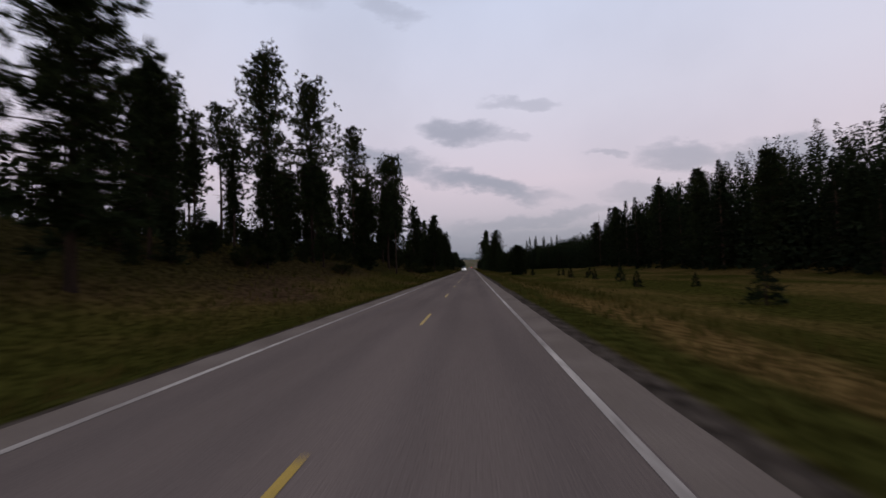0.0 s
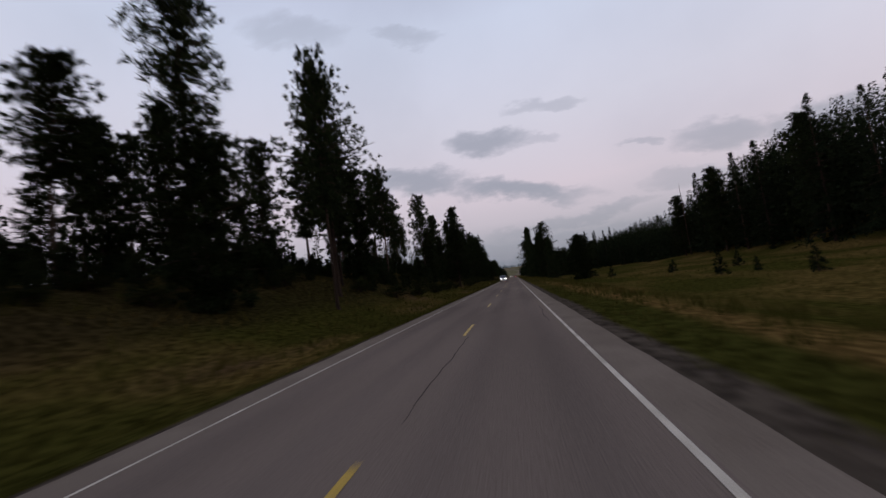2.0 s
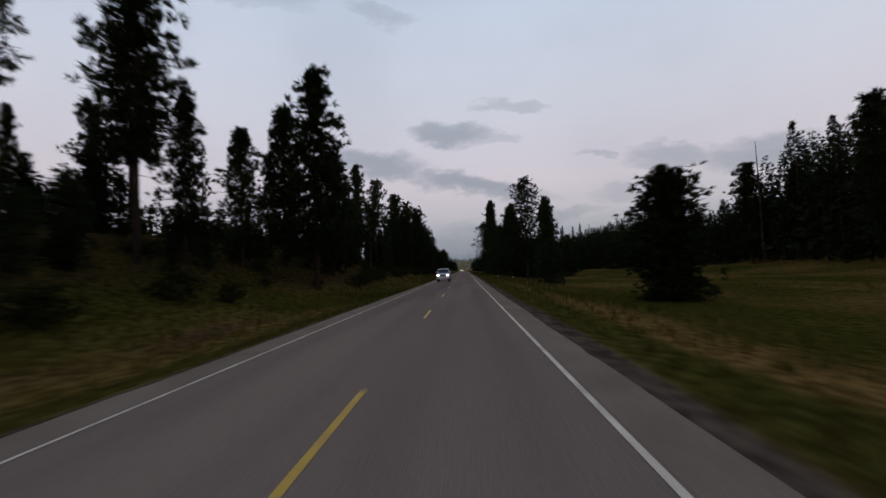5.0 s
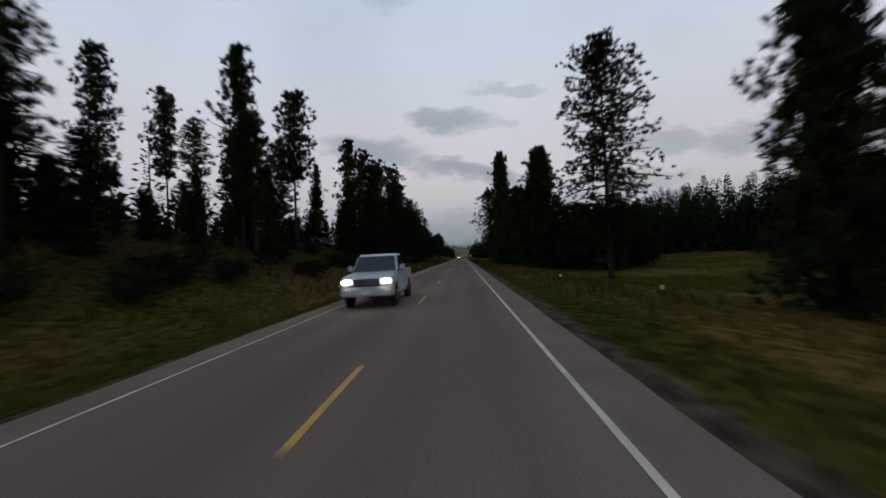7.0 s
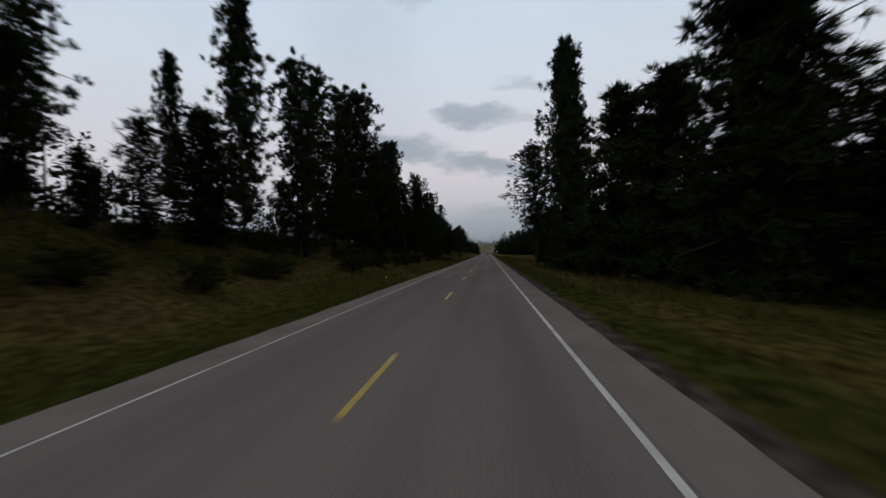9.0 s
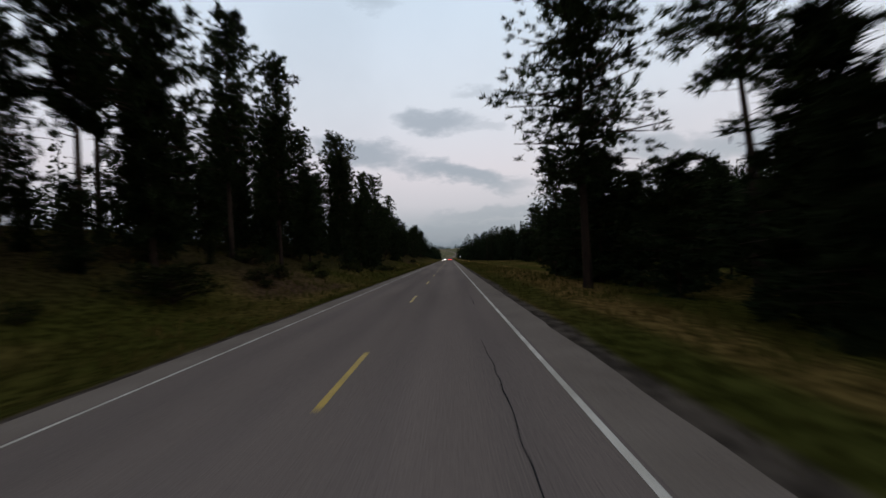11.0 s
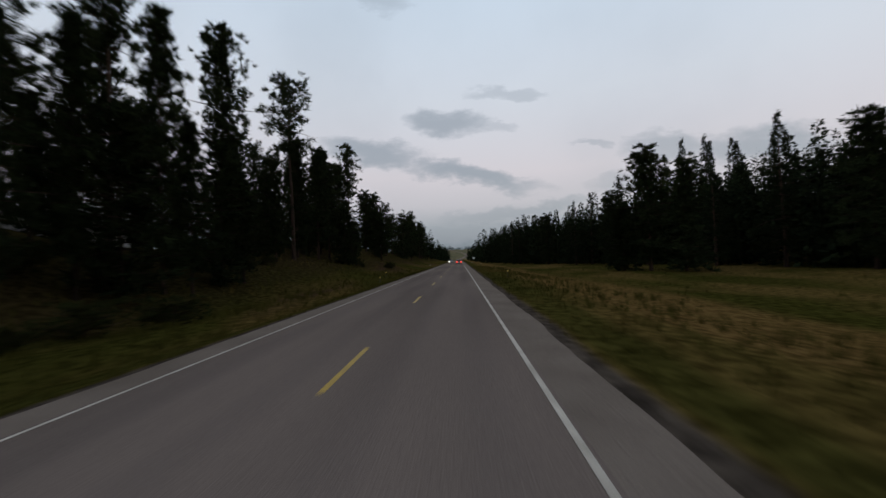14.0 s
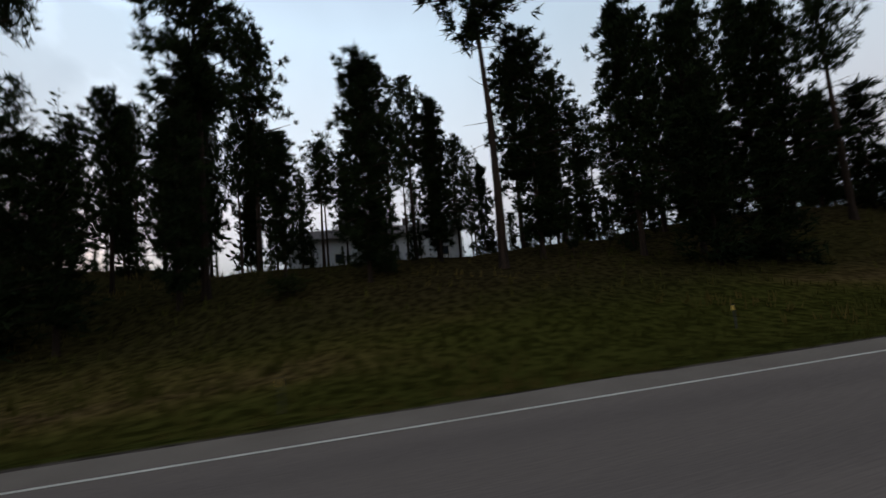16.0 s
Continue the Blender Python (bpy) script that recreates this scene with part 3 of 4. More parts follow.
def thicket(name, label, items, mat=needle_mat):
    """Trees too small or too many to tell apart, joined. Items: word, x, y, tip above the road, width."""
    V, F, M, base = [], [], [], 0
    for word, x, y, top, wide in items:
        PLANTED.append((x, y))
        rng = random.Random(int(x * 131 + y * 17))
        z = ground_z(x, y)
        scale = (top - z) / TALLNESS[word]
        wide *= scale * min(1.0, (17.5 / (top - z)) ** 0.6)
        turn = rng.uniform(0, 6.28)
        spin = np.array(((math.cos(turn), -math.sin(turn), 0), (math.sin(turn), math.cos(turn), 0), (0, 0, 1)))
        for slot, me in enumerate(KINDS[VARIANTS[word][rng.randrange(60) % len(VARIANTS[word])]]):
            co = np.empty(len(me.vertices) * 3)
            me.vertices.foreach_get("co", co)
            co = co.reshape(-1, 3)
            corner = np.empty(len(me.loops), dtype=np.int32)
            me.loops.foreach_get("vertex_index", corner)
            if slot:
                # fewer, broader needle blades than on the trees that stand alone
                blades = co.reshape(-1, 3, 3)[rng.randrange(5)::5]
                heart = blades.mean(axis=1, keepdims=True)
                co = (heart + (blades - heart) * 1.7).reshape(-1, 3)
                corner = np.arange(len(co))
            V.append((co * (wide, wide, scale)) @ spin.T + (x, y, z - 0.06))
            faces_here = (corner + base).reshape(-1, (4, 3)[slot]).tolist()
            F += faces_here
            M += [slot] * len(faces_here)
            base += len(co)
    me = mesh_from(name, np.concatenate(V).tolist(), F, bark_mat)
    me.materials.append(mat)
    me.polygons.foreach_set("material_index", M)
    return tagged(new(name, me), label, "trees", kind="stuff")


# pines on the bank, near the start
pine("full", -15, 47.7, 17.5)
pine("full", -17.5, 69.0, 12.5, 0.7)
pine("full", -19.8, 57.6, 16.5, 0.8)
pine("full", -22, 58.9, 16.5)
pine("broad", -18.6, 70.4, 23.6, 0.78, 1)
pine("tall", -26.6, 71.6, 18.3, 0.66)
pine("tall", -22, 62, 17.4, 0.72)
pine("full", -29.3, 71.5, 20.3, 0.56)
pine("tall", -26, 77.6, 18.7, 0.8)
pine("full", -30, 83.5, 17, 0.42, 1)
pine("full", -24, 84.5, 14.6, 0.6)
pine("tall", -30, 91, 15.5, 0.6)
pine("broad", -19.4, 84.6, 26.9, 0.95, 0)
pine("full", -17.5, 83.5, 14.5, 0.8)
pine("lone", -40, 97, 30)
pine("tall", -44, 94.7, 23)
pine("tall", -22, 92, 16.5)
pine("lone", -20, 106, 28.0, 1.1, 0)
pine("dense", -17.5, 104, 14.5)
pine("tall", -38, 113, 22.5)
pine("full", -34, 119, 25.5)
pine("tall", -13.8, 114.8, 24.6, 0.62, 1)
pine("tall", -25, 100.7, 19.5)
pine("full", -35, 112.3, 21.5)
pine("tall", -40, 120, 23.8)
pine("tall", -26, 116.8, 19.6)
pine("full", -24, 120.4, 19.8)
pine("tall", -25, 132, 22.5)
pine("full", -33, 130, 17, 0.75)
pine("full", -19, 136, 19.5)
pine("tall", -20, 130.4, 18.0)
pine("broad", -17, 122.5, 26.5, 1.1, 0)
pine("dense", -29, 125, 8.5, 0.8)
# the next stretch
pine("tall", -29.6, 154.1, 31, 1.1)
pine("lone", -19.5, 149.4, 20.5)
pine("tall", -22, 157.5, 26, 0.85, 1)
pine("tall", -26.6, 164.9, 28.5, 0.75)
pine("full", -37, 174.0, 15.6, 0.7)
pine("full", -33, 182.3, 15.9, 0.6)
pine("tall", -19.0, 178.0, 24.3, 0.95, 0)
pine("full", -19.0, 182.5, 15.9, 0.75)
pine("tall", -28.9, 189, 26.5)
pine("full", -36, 180, 13.6, 0.7)
pine("tall", -42, 199.0, 23.4, 0.85)
pine("lone", -35, 181.5, 25.5)
pine("full", -38, 177.7, 19.3, 0.5)
pine("full", -19, 190.3, 15.9, 0.9)
pine("full", -13.1, 193.4, 22.5, 1.05, 2)
pine("full", -20.5, 203, 23)
pine("full", -15.5, 206, 18)
pine("full", -13.6, 233.5, 9.5, 0.9, 1)
pine("tall", -17.5, 218.0, 16.5, 0.75)
# round the middle
pine("tall", -48, 255.6, 33.5, 0.85)
pine("dense", -21, 236, 10, 0.9)
pine("tall", -48, 268.8, 32.7, 0.8)
pine("lone", -32, 252.7, 21, 1.0)
pine("full", -23.2, 247.4, 27.2, 0.8, 4)
pine("tall", -20.8, 256.8, 25.4, 0.9)
pine("tall", -26.0, 260.0, 16.4, 0.75)
pine("tall", -19, 242.1, 17)
pine("full", -28, 255.3, 20)
pine("tall", -27.0, 263.1, 14.0, 0.8)
pine("full", -22, 267.9, 14.2, 0.8)
pine("tall", -31, 275.6, 24.5)
pine("full", -28.2, 286.1, 22.6, 0.55)
pine("full", -21.4, 286.8, 27.2, 0.85, 1)
pine("full", -17.2, 289.6, 22.2, 0.75)
pine("full", -24, 311, 31)
pine("full", -20.5, 313, 28.5, 1.0, 0)
pine("full", -15.6, 306.5, 25.2, 0.95)
pine("tall", -17, 318.5, 19)
pine("full", -17.5, 324.3, 21.5, 1.05)
pine("tall", -19, 336.7, 26.4)
pine("tall", -23, 356.9, 32)
pine("tall", -17.5, 344.3, 19)
pine("dense", -20, 360.4, 15.5, 1.1)
pine("full", -16.5, 351, 13)
pine("lone", -26, 330, 26)
pine("tall", -31, 322, 25, 0.8)
pine("full", -27, 317, 12, 0.6)
pine("full", -24, 321, 17.5, 0.75)
pine("dense", -21, 319.5, 7, 0.9)
pine("dense", -26, 252, 9)
pine("dense", -20, 247.5, 8.5)
pine("dense", -22, 258, 8.5)
pine("dense", -25, 264, 9)
pine("dense", -21.5, 271, 9)
pine("dense", -27, 277, 9.5)
pine("dense", -21, 223, 8.5)
pine("dense", -24, 226.5, 9.5)
pine("dense", -28, 230, 10)
pine("dense", -22, 231.5, 8)
pine("dense", -31, 236, 10.5)
pine("full", -27, 243, 11)
pine("dense", -23.5, 249, 9)
pine("dense", -30, 259, 9.5)
pine("full", -29, 338, 23)
pine("lone", -33, 346, 27)
pine("full", -27, 350, 22)
pine("lone", -30, 361, 27)
pine("full", -36, 355, 24)
pine("dense", -24, 341, 13)
pine("dense", -23, 333, 12)
pine("tall", -31, 372, 28)
pine("tall", -28.5, 381.3, 29, 1.1, 1)
pine("broad", -20.7, 381, 27.4, 1.1, 1)
pine("tall", -19.3, 377.4, 22.5)
pine("full", -17.5, 386, 15, 0.75)
# towards the end
pine("full", -18, 397.3, 19.6, 0.62, 1)
pine("full", -19, 392, 16.5, 0.7)
pine("full", -17, 398.8, 12.5, 0.75, 2)
pine("lone", -24, 400, 28.3, 0.86)
pine("full", -20.5, 402.5, 10, 0.6)
pine("tall", -21.8, 411.1, 26.0, 0.9, 2)
pine("full", -20.8, 410.2, 14, 0.85, 0)
pine("tall", -26, 404.5, 16, 0.79)
pine("full", -52, 392.3, 27.1, 0.73)
pine("full", -45, 391.1, 22.5, 0.79)
pine("full", -50, 397.4, 24.2, 0.66)
pine("full", -46, 401.7, 26.1, 0.66)
pine("full", -45, 403.9, 29.6, 0.66)
pine("full", -56, 396, 27, 0.73)
pine("dense", -31, 403, 9.5, 0.92)
pine("dense", -36, 405.5, 11, 0.79)
pine("full", -38, 409.5, 12, 0.79)
pine("tall", -34.4, 411.1, 26.6, 0.95, 0)
pine("full", -34, 414.6, 12.5, 0.73)
pine("lone", -42, 415.7, 18.3, 1.03)
pine("full", -20.5, 419.8, 15.4, 0.82)
pine("lone", -64, 424.8, 33, 1.15)
pine("lone", -42, 425.5, 25.6, 0.98)
pine("tall", -26, 420.4, 18.4, 0.79)
pine("lone", -21.7, 428, 28.6, 1.15, 1)
pine("full", -22.3, 431, 18.4, 0.9)
pine("dense", -24, 420.5, 9.5, 1.0)
pine("full", -23.5, 424.5, 14.5, 0.8)
pine("full", -36, 439.4, 19.8, 0.66)
pine("dense", -31, 430, 12, 0.66)
pine("dense", -33, 441, 13, 0.79)
pine("full", -21.5, 437.8, 20.2, 0.87)
pine("tall", -28, 445.2, 24.7, 0.79)
pine("tall", -21, 442, 19.5, 0.86)
pine("full", -24, 446.1, 23.2, 0.86)
pine("full", -26, 453.6, 25.2, 0.92)
pine("full", -22, 451.4, 21.8, 0.92)
pine("full", -34, 457.5, 24, 0.79)
pine("dense", -29, 466, 18)
pine("lone", -21, 455.5, 26.4, 0.98)
pine("full", -21.5, 389, 22, 0.95)
pine("full", -26, 396, 14, 0.9)
pine("full", -23, 415, 12, 0.9)
pine("full", -27, 425, 13.5, 0.8)
pine("tall", -30, 433, 21, 0.8)
pine("lone", -30, 437, 20, 0.9)
pine("full", -29, 449, 18, 0.8)
pine("tall", -47, 408, 22, 0.8)
pine("tall", -50, 418, 20, 0.8)
pine("tall", -48, 432, 21, 0.8)
pine("lone", -40, 445, 22, 0.9)
items = []
for k in range(34):
    rng = random.Random(1500 + k)
    x, y = -rng.uniform(22, 46), 394 + k * 1.9 + rng.uniform(-2, 2)
    if y < 410 and x > -31:
        continue
    items.append((("dense", "full")[k % 2], x, y, ground_z(x, y) + (rng.uniform(1.6, 3.4) if 406 < y < 438 and x < -26 else rng.uniform(3.0, 6.5)), 0.8))
for k in range(17):
    rng = random.Random(1600 + k)
    x, y = -rng.uniform(36, 58), 392 + k * 4.0 + rng.uniform(-2, 2)
    items.append((("lone", "tall")[k % 2], x, y, ground_z(x, y) + rng.uniform(12, 18), 0.7))
for k in range(22):
    rng = random.Random(1700 + k)
    x, y = -rng.uniform(15.5, 27), 322 + k * 2.9 + rng.uniform(-2, 2)
    items.append(("dense", x, y, ground_z(x, y) + rng.uniform(1.5, 3.5 if y < 345 else 6.5), 1.1))
for k in range(34):
    rng = random.Random(1800 + k)
    x, y = -rng.uniform(15.5, 30), 104 + k * 4.3 + rng.uniform(-2, 2)
    items.append((("dense", "full")[k % 2], x, y, ground_z(x, y) + rng.uniform(2, 5), 1.1))
for k in range(92):
    rng = random.Random(1900 + k)
    x, y = -rng.uniform(18.5, 29), 56 + k * 1.15 + rng.uniform(-1, 1)
    items.append((("dense", "full")[k % 2], x, y, ground_z(x, y) + rng.uniform(1.4, 3.6), 1.5))
thicket("bank_undergrowth", "dark young pines growing thick under the roadside trees", items)
pine("full", -23, 479.2, 20.8)
pine("full", -22, 486, 21)
items = []
for k in range(22):
    rng = random.Random(900 + k)
    items.append((("full", "tall", "full", "dense")[k % 4], -17 - rng.random() * 9, 492 + k * 6.2 + rng.uniform(-2, 2), rng.uniform(16, 22), 1.0))
thicket("far_roadside_pines", "row of dark pines lining the road far ahead", items)

# pines on the meadow's side of the road
pine("thick", 19.2, 189, 9.4, 1.3, 0)
pine("thick", 14.3, 215.8, 11.8, 0.74, 1)
pine("airy", 14.4, 237.2, 19.8, 1.05, 0)
pine("thick", 15.3, 270.6, 18.7, 0.98, 1)
pine("thick", 11.6, 297, 24.4, 0.75, 1)
pine("dense", 11.8, 308, 5.5, 1.2)
pine("dense", 14, 277.6, 13.0, 1.2)
pine("dense", 20, 275.9, 10.0, 1.4)
pine("dense", 23, 272.7, 9.3, 1.4)
pine("dense", 26, 274.8, 8.9, 1.4)
pine("dense", 19.4, 266.3, 8.4, 1.3)
pine("dense", 13.6, 286, 15, 1.2)
pine("full", 18, 290, 13)
pine("dense", 14.5, 312, 9.5, 1.2)
pine("broad", 10.6, 324.6, 20.5, 1.28, 0)
pine("dense", 15, 322, 6.8, 1.4)
pine("lone", 15.5, 316.5, 16.5, 1.2)
pine("full", 16, 329, 7.5, 1.2)
pine("dense", 19, 328, 7, 1.3)
pine("dense", 14.6, 333, 9.5, 1.4)
pine("airy", 13.2, 342.3, 12.5, 0.85, 1)
pine("dense", 17.5, 343.5, 7.5, 1.3)
pine("dense", 14.4, 340.8, 5.5, 1.5)
pine("dense", 16.8, 339.6, 6.5, 1.5)
pine("dense", 20.5, 341, 8, 1.3)
pine("dense", 23, 346, 8, 1.3)
pine("dense", 15.5, 338, 9, 1.4)
pine("full", 16.4, 346.5, 9, 0.95)
pine("dense", 14.6, 347.5, 6.8, 1.15)
items = []
for k in range(26):
    rng = random.Random(700 + k)
    items.append((("dense", "full")[k % 2], 21 + rng.random() * 13, 262 + k * 3.3 + rng.uniform(-2, 2), rng.uniform(6.5, 9.5), 1.25))
thicket("meadow_thicket", "thicket of low dark pines beside the meadow", items)
for x, y, top in ((67, 489, 33), (71.5, 484, 31), (74, 490, 34), (81, 487, 31.5), (83.5, 493, 34), (90, 486, 32.5), (97, 491, 35), (64, 494, 30)):
    pine("spire", x, y, top, 1.3)
pine("full", 31.3, 434, 17.6, 1.15, 0)
pine("dense", 28.5, 437, 9, 1.4)
pine("dense", 35, 431, 10, 1.3)
pine("spire", 36.4, 492, 17.2)
pine("spire", 24.4, 543, 16.5)


def edge_x(y):
    """How far from the road the forest behind the meadow begins."""
    pts = ((-60, 58), (100, 60), (200, 66), (300, 68), (400, 56), (440, 46), (490, 40), (540, 27), (620, 19), (1100, 17))
    for (a, p), (b, q) in zip(pts, pts[1:]):
        if y <= b:
            return p + (q - p) * (y - a) / (b - a)
    return 17


def lift(y):
    """The forest's trees stand taller before the dead tree, lower past it."""
    return 8 * smooth(95, 125, y) * (1 - smooth(252, 270, y)) + 4.5 * smooth(140, 168, y) * (1 - smooth(236, 260, y)) + 2.5 * smooth(380, 400, y) * (1 - smooth(475, 510, y)) - 8 * smooth(262, 284, y) * (1 - smooth(322, 350, y))


for k in range(42):
    rng = random.Random(300 + k)
    y = 95 + k * 11.2 + rng.uniform(-2.5, 2.5)
    x = edge_x(y) + rng.uniform(0, 5)
    pine(("spire", "spire", "full")[k % 3], x, y, ground_z(x, y) + rng.uniform(14, 21.0) + lift(y), 1.2)

# young understorey on the bank
rng = random.Random(17)
items = []
while len(items) < 72:
    y, x = rng.uniform(30, 480), -rng.uniform(17, 40)
    if y < 105 or 300 < y < 345 or (248 < y < 300 and x < -22) or (394 < y < 452 and x < -19) or min((x - a) ** 2 + (y - b) ** 2 for a, b in PLANTED) < 2.2:
        continue
    items.append((("dense", "full", "dense")[len(items) % 3], x, y, ground_z(x, y) + (rng.uniform(2.5, 5.5) if 138 < y < 180 else rng.uniform(4, 8.5) if y < 250 else rng.uniform(5, 12.5)), 1.05))
for k in range(15):
    rng = random.Random(1200 + k)
    items.append((("dense", "full", "dense")[k % 3], -rng.uniform(16.5, 25), 266 + k * 6.4 + rng.uniform(-2, 2), rng.uniform(9, 13.5) if k < 5 or k > 12 else rng.uniform(4, 7), 1.15))
thicket("young_pine_growth", "young dark pines filling in between the taller trees", items)


# a dead tree over the forest's edge
def snag(x, y, top):
    tall = top - ground_z(x, y)
    rng = random.Random(3)
    tv, tf = [], []
    ring_tube(tv, tf, [(0, 0, -0.5), (0, 0, tall * 0.4), (0.1, 0, tall * 0.8), (0.15, 0.1, tall)], [0.28, 0.2, 0.11, 0.03], 7)
    dead = new("dead_tree")
    dead.location = (x, y, ground_z(x, y))
    ob = new("trunk", mesh_from("trunk", tv, tf, bark_mat))
    ob.parent = dead
    for k in range(14):
        v, f = [], []
        h, a, r = tall * rng.uniform(0.45, 0.95), rng.uniform(0, 6.28), rng.uniform(0.4, 1.3)
        ring_tube(v, f, [(0.1, 0, h), (0.1 + r * math.cos(a) * 0.6, r * math.sin(a) * 0.6, h + 0.05), (0.1 + r * math.cos(a), r * math.sin(a), h + 0.25)], [0.04, 0.03, 0.01], 4)
        ob = new("branch", mesh_from("branch", v, f, bark_mat))
        ob.parent = dead
    return tagged(dead, "bare grey dead tree standing above the forest", "dead tree")


snag(68.3, 247.6, 28.0)


# woods behind, too many to tell apart
def woods(name, spots, label, seed, bare=0.05, tufts=110, size=1.0, girth=0.15, mat=needle_mat):
    """Spots: x, y, height. One mesh of pointed crowns of coarse boughs over thin trunks."""
    g = np.random.default_rng(seed)
    V, F = [], []
    base = 0
    full = tufts
    for x, y, h in spots:
        z = ground_z(x, y) - 0.3
        tufts = full if x < 0 or x < edge_x(y) + 16 else full * 2 // 3
        u = g.random(tufts) ** 0.72
        a = g.random(tufts) * 6.283
        r = h * girth * (1.04 - u) * np.sqrt(g.random(tufts)) * g.uniform(0.7, 1.2, tufts) + 0.1
        p = np.stack([x + r * np.cos(a), y + r * np.sin(a), z + h * (bare + (0.98 - bare) * u)], 1)
        d = np.stack([np.cos(a), np.sin(a), g.uniform(-0.5, 0.5, tufts) + 0.6 * (u > 0.95)], 1) + g.normal(0, 0.42, (tufts, 3))
        d /= np.linalg.norm(d, axis=1)[:, None]
        s = np.cross(d, g.normal(0, 1, (tufts, 3)))
        s /= np.linalg.norm(s, axis=1)[:, None]
        ln = (size * g.uniform(0.6, 1.2, tufts) * (1.2 - 0.72 * u))[:, None]
        quad = np.stack([p, p + d * ln * 0.5 - s * ln * 0.28, p + d * ln, p + d * ln * 0.5 + s * ln * 0.28], 1).reshape(-1, 3)
        V.append(quad)
        F.append(base + np.arange(tufts * 4).reshape(-1, 4))
        base += tufts * 4
        w = 0.10 + h * 0.006
        V.append(np.array([(x - w, y - w, z), (x + w, y - w, z), (x, y + w, z), (x, y, z + h)]))
        F.append(np.array([(base, base + 1, base + 3, base + 3), (base + 1, base + 2, base + 3, base + 3), (base + 2, base, base + 3, base + 3)]))
        base += 4
    V = np.concatenate(V)
    F = [tuple(q) if q[2] != q[3] else tuple(q[:3]) for q in np.concatenate(F).tolist()]
    ob = new(name, mesh_from(name, V.tolist(), F, mat))
    return tagged(ob, label, "woods", kind="stuff")


rng = random.Random(5)
spots = []
for k in range(1350):
    y = rng.uniform(60, 640)
    x = edge_x(y) + 3 + rng.random() ** 1.4 * 48
    spots.append((x, y, rng.uniform(13.5, 20.5) + lift(y) * 0.55 + 2.5 * (y > 440) * rng.random()))
for k in range(260):
    y = rng.uniform(385, 540)
    spots.append((edge_x(y) + rng.uniform(14, 75), y, rng.uniform(14, 21)))
woods("dark_forest", spots, "dark conifer forest rising behind the meadow", 1, 0.03, 250, 1.35, 0.17, dimmed_needle_mat)
spots = []
for k in range(560):
    y, x = rng.uniform(20, 640), -rng.uniform(38, 95)
    keep = 0.3 if y < 248 else 0.5 if y < 302 else 0.5 if y < 345 else 0.7 if y < 400 else 0.55
    if rng.random() > keep or (x > -66 and 404 < y < 440):
        continue
    spots.append((x, y, rng.uniform(9, 19)))
for k in range(230):
    y, x = rng.uniform(20, 290), -rng.uniform(31, 60)
    spots.append((x, y, rng.uniform(3.5, 7.5)))
woods("open_pine_wood", spots, "open pine wood behind the roadside trees", 2, 0.16, 110, 1.2, 0.13)
spots = []
for k in range(620):
    y = rng.uniform(600, 1180)
    side = rng.choice((-1, 1))
    spots.append((side * (17 + rng.random() ** 1.5 * 60), y, rng.uniform(14, 22)))
for k in range(420):
    y = rng.uniform(2150, 2600)
    x = rng.uniform(-300, 300)
    if abs(x) > 30 or y > 2380:
        spots.append((x, y, rng.uniform(12, 22)))
woods("distant_woods", spots, "distant dark woods down the valley and hilltop", 3, 0.02, 64, 2.2, 0.2, dimmed_needle_mat)

# young pines in the meadow and shrubs on the bank
YOUNG = ((22.4, 62.3, 3.4), (21.1, 81.6, 1.9), (28.2, 82.3, 1.6), (25.0, 98.0, 2.4), (29.6, 133.3, 1.6), (27.8, 121, 2.2), (29.3, 157.6, 2.0), (25.8, 133.5, 2.6),
         (33.9, 146, 2.2), (22.4, 173, 2.4), (26.8, 152, 1.5), (26.5, 265, 3.2), (33.5, 383.8, 1.3))
for x, y, h in YOUNG:
    stand("young_pine", "young", x, y, h / 3.0, 1.1, "small young dark green pine in meadow grass", "young tree", "young pines in the meadow", None, 0.03)
rng = random.Random(23)
for k in range(150):
    y = 40 + k * 2.8 + rng.uniform(-3, 3)
    x = -rng.choice((rng.uniform(11.5, 15), rng.uniform(13, 24)))
    if (398 < y < 450 and x > -17.5) or (y < 130 and x > -14.5):
        continue
    stand("shrub", "shrub", x, y, rng.uniform(0.35, 1.0), rng.uniform(1.1, 1.9), "low dark green shrub on the grassy bank", "shrub", "shrubs on the bank", None, 0.03)


# grass: tufts thick along the verges, thinner over the meadow
def tufts(name, spots, label, seed, blades=5):
    g = np.random.default_rng(seed)
    V, F, base = [], [], 0
    for x, y, h in spots:
        z = ground_z(x, y)
        for _ in range(blades):
            a, lean = g.uniform(0, 6.283), g.uniform(0.1, 0.7)
            bx, by = x + g.normal(0, 0.10), y + g.normal(0, 0.10)
            hh, w = h * g.uniform(0.6, 1.2), 0.012 + h * 0.03
            V += [(bx - w * math.sin(a), by + w * math.cos(a), z - 0.03), (bx + w * math.sin(a), by - w * math.cos(a), z - 0.03),
                  (bx + lean * hh * math.cos(a), by + lean * hh * math.sin(a), z + hh)]
            F.append((base, base + 1, base + 2))
            base += 3
    ob = new(name, mesh_from(name, V, F, blade_mat))
    return tagged(ob, label, "grass", kind="stuff")


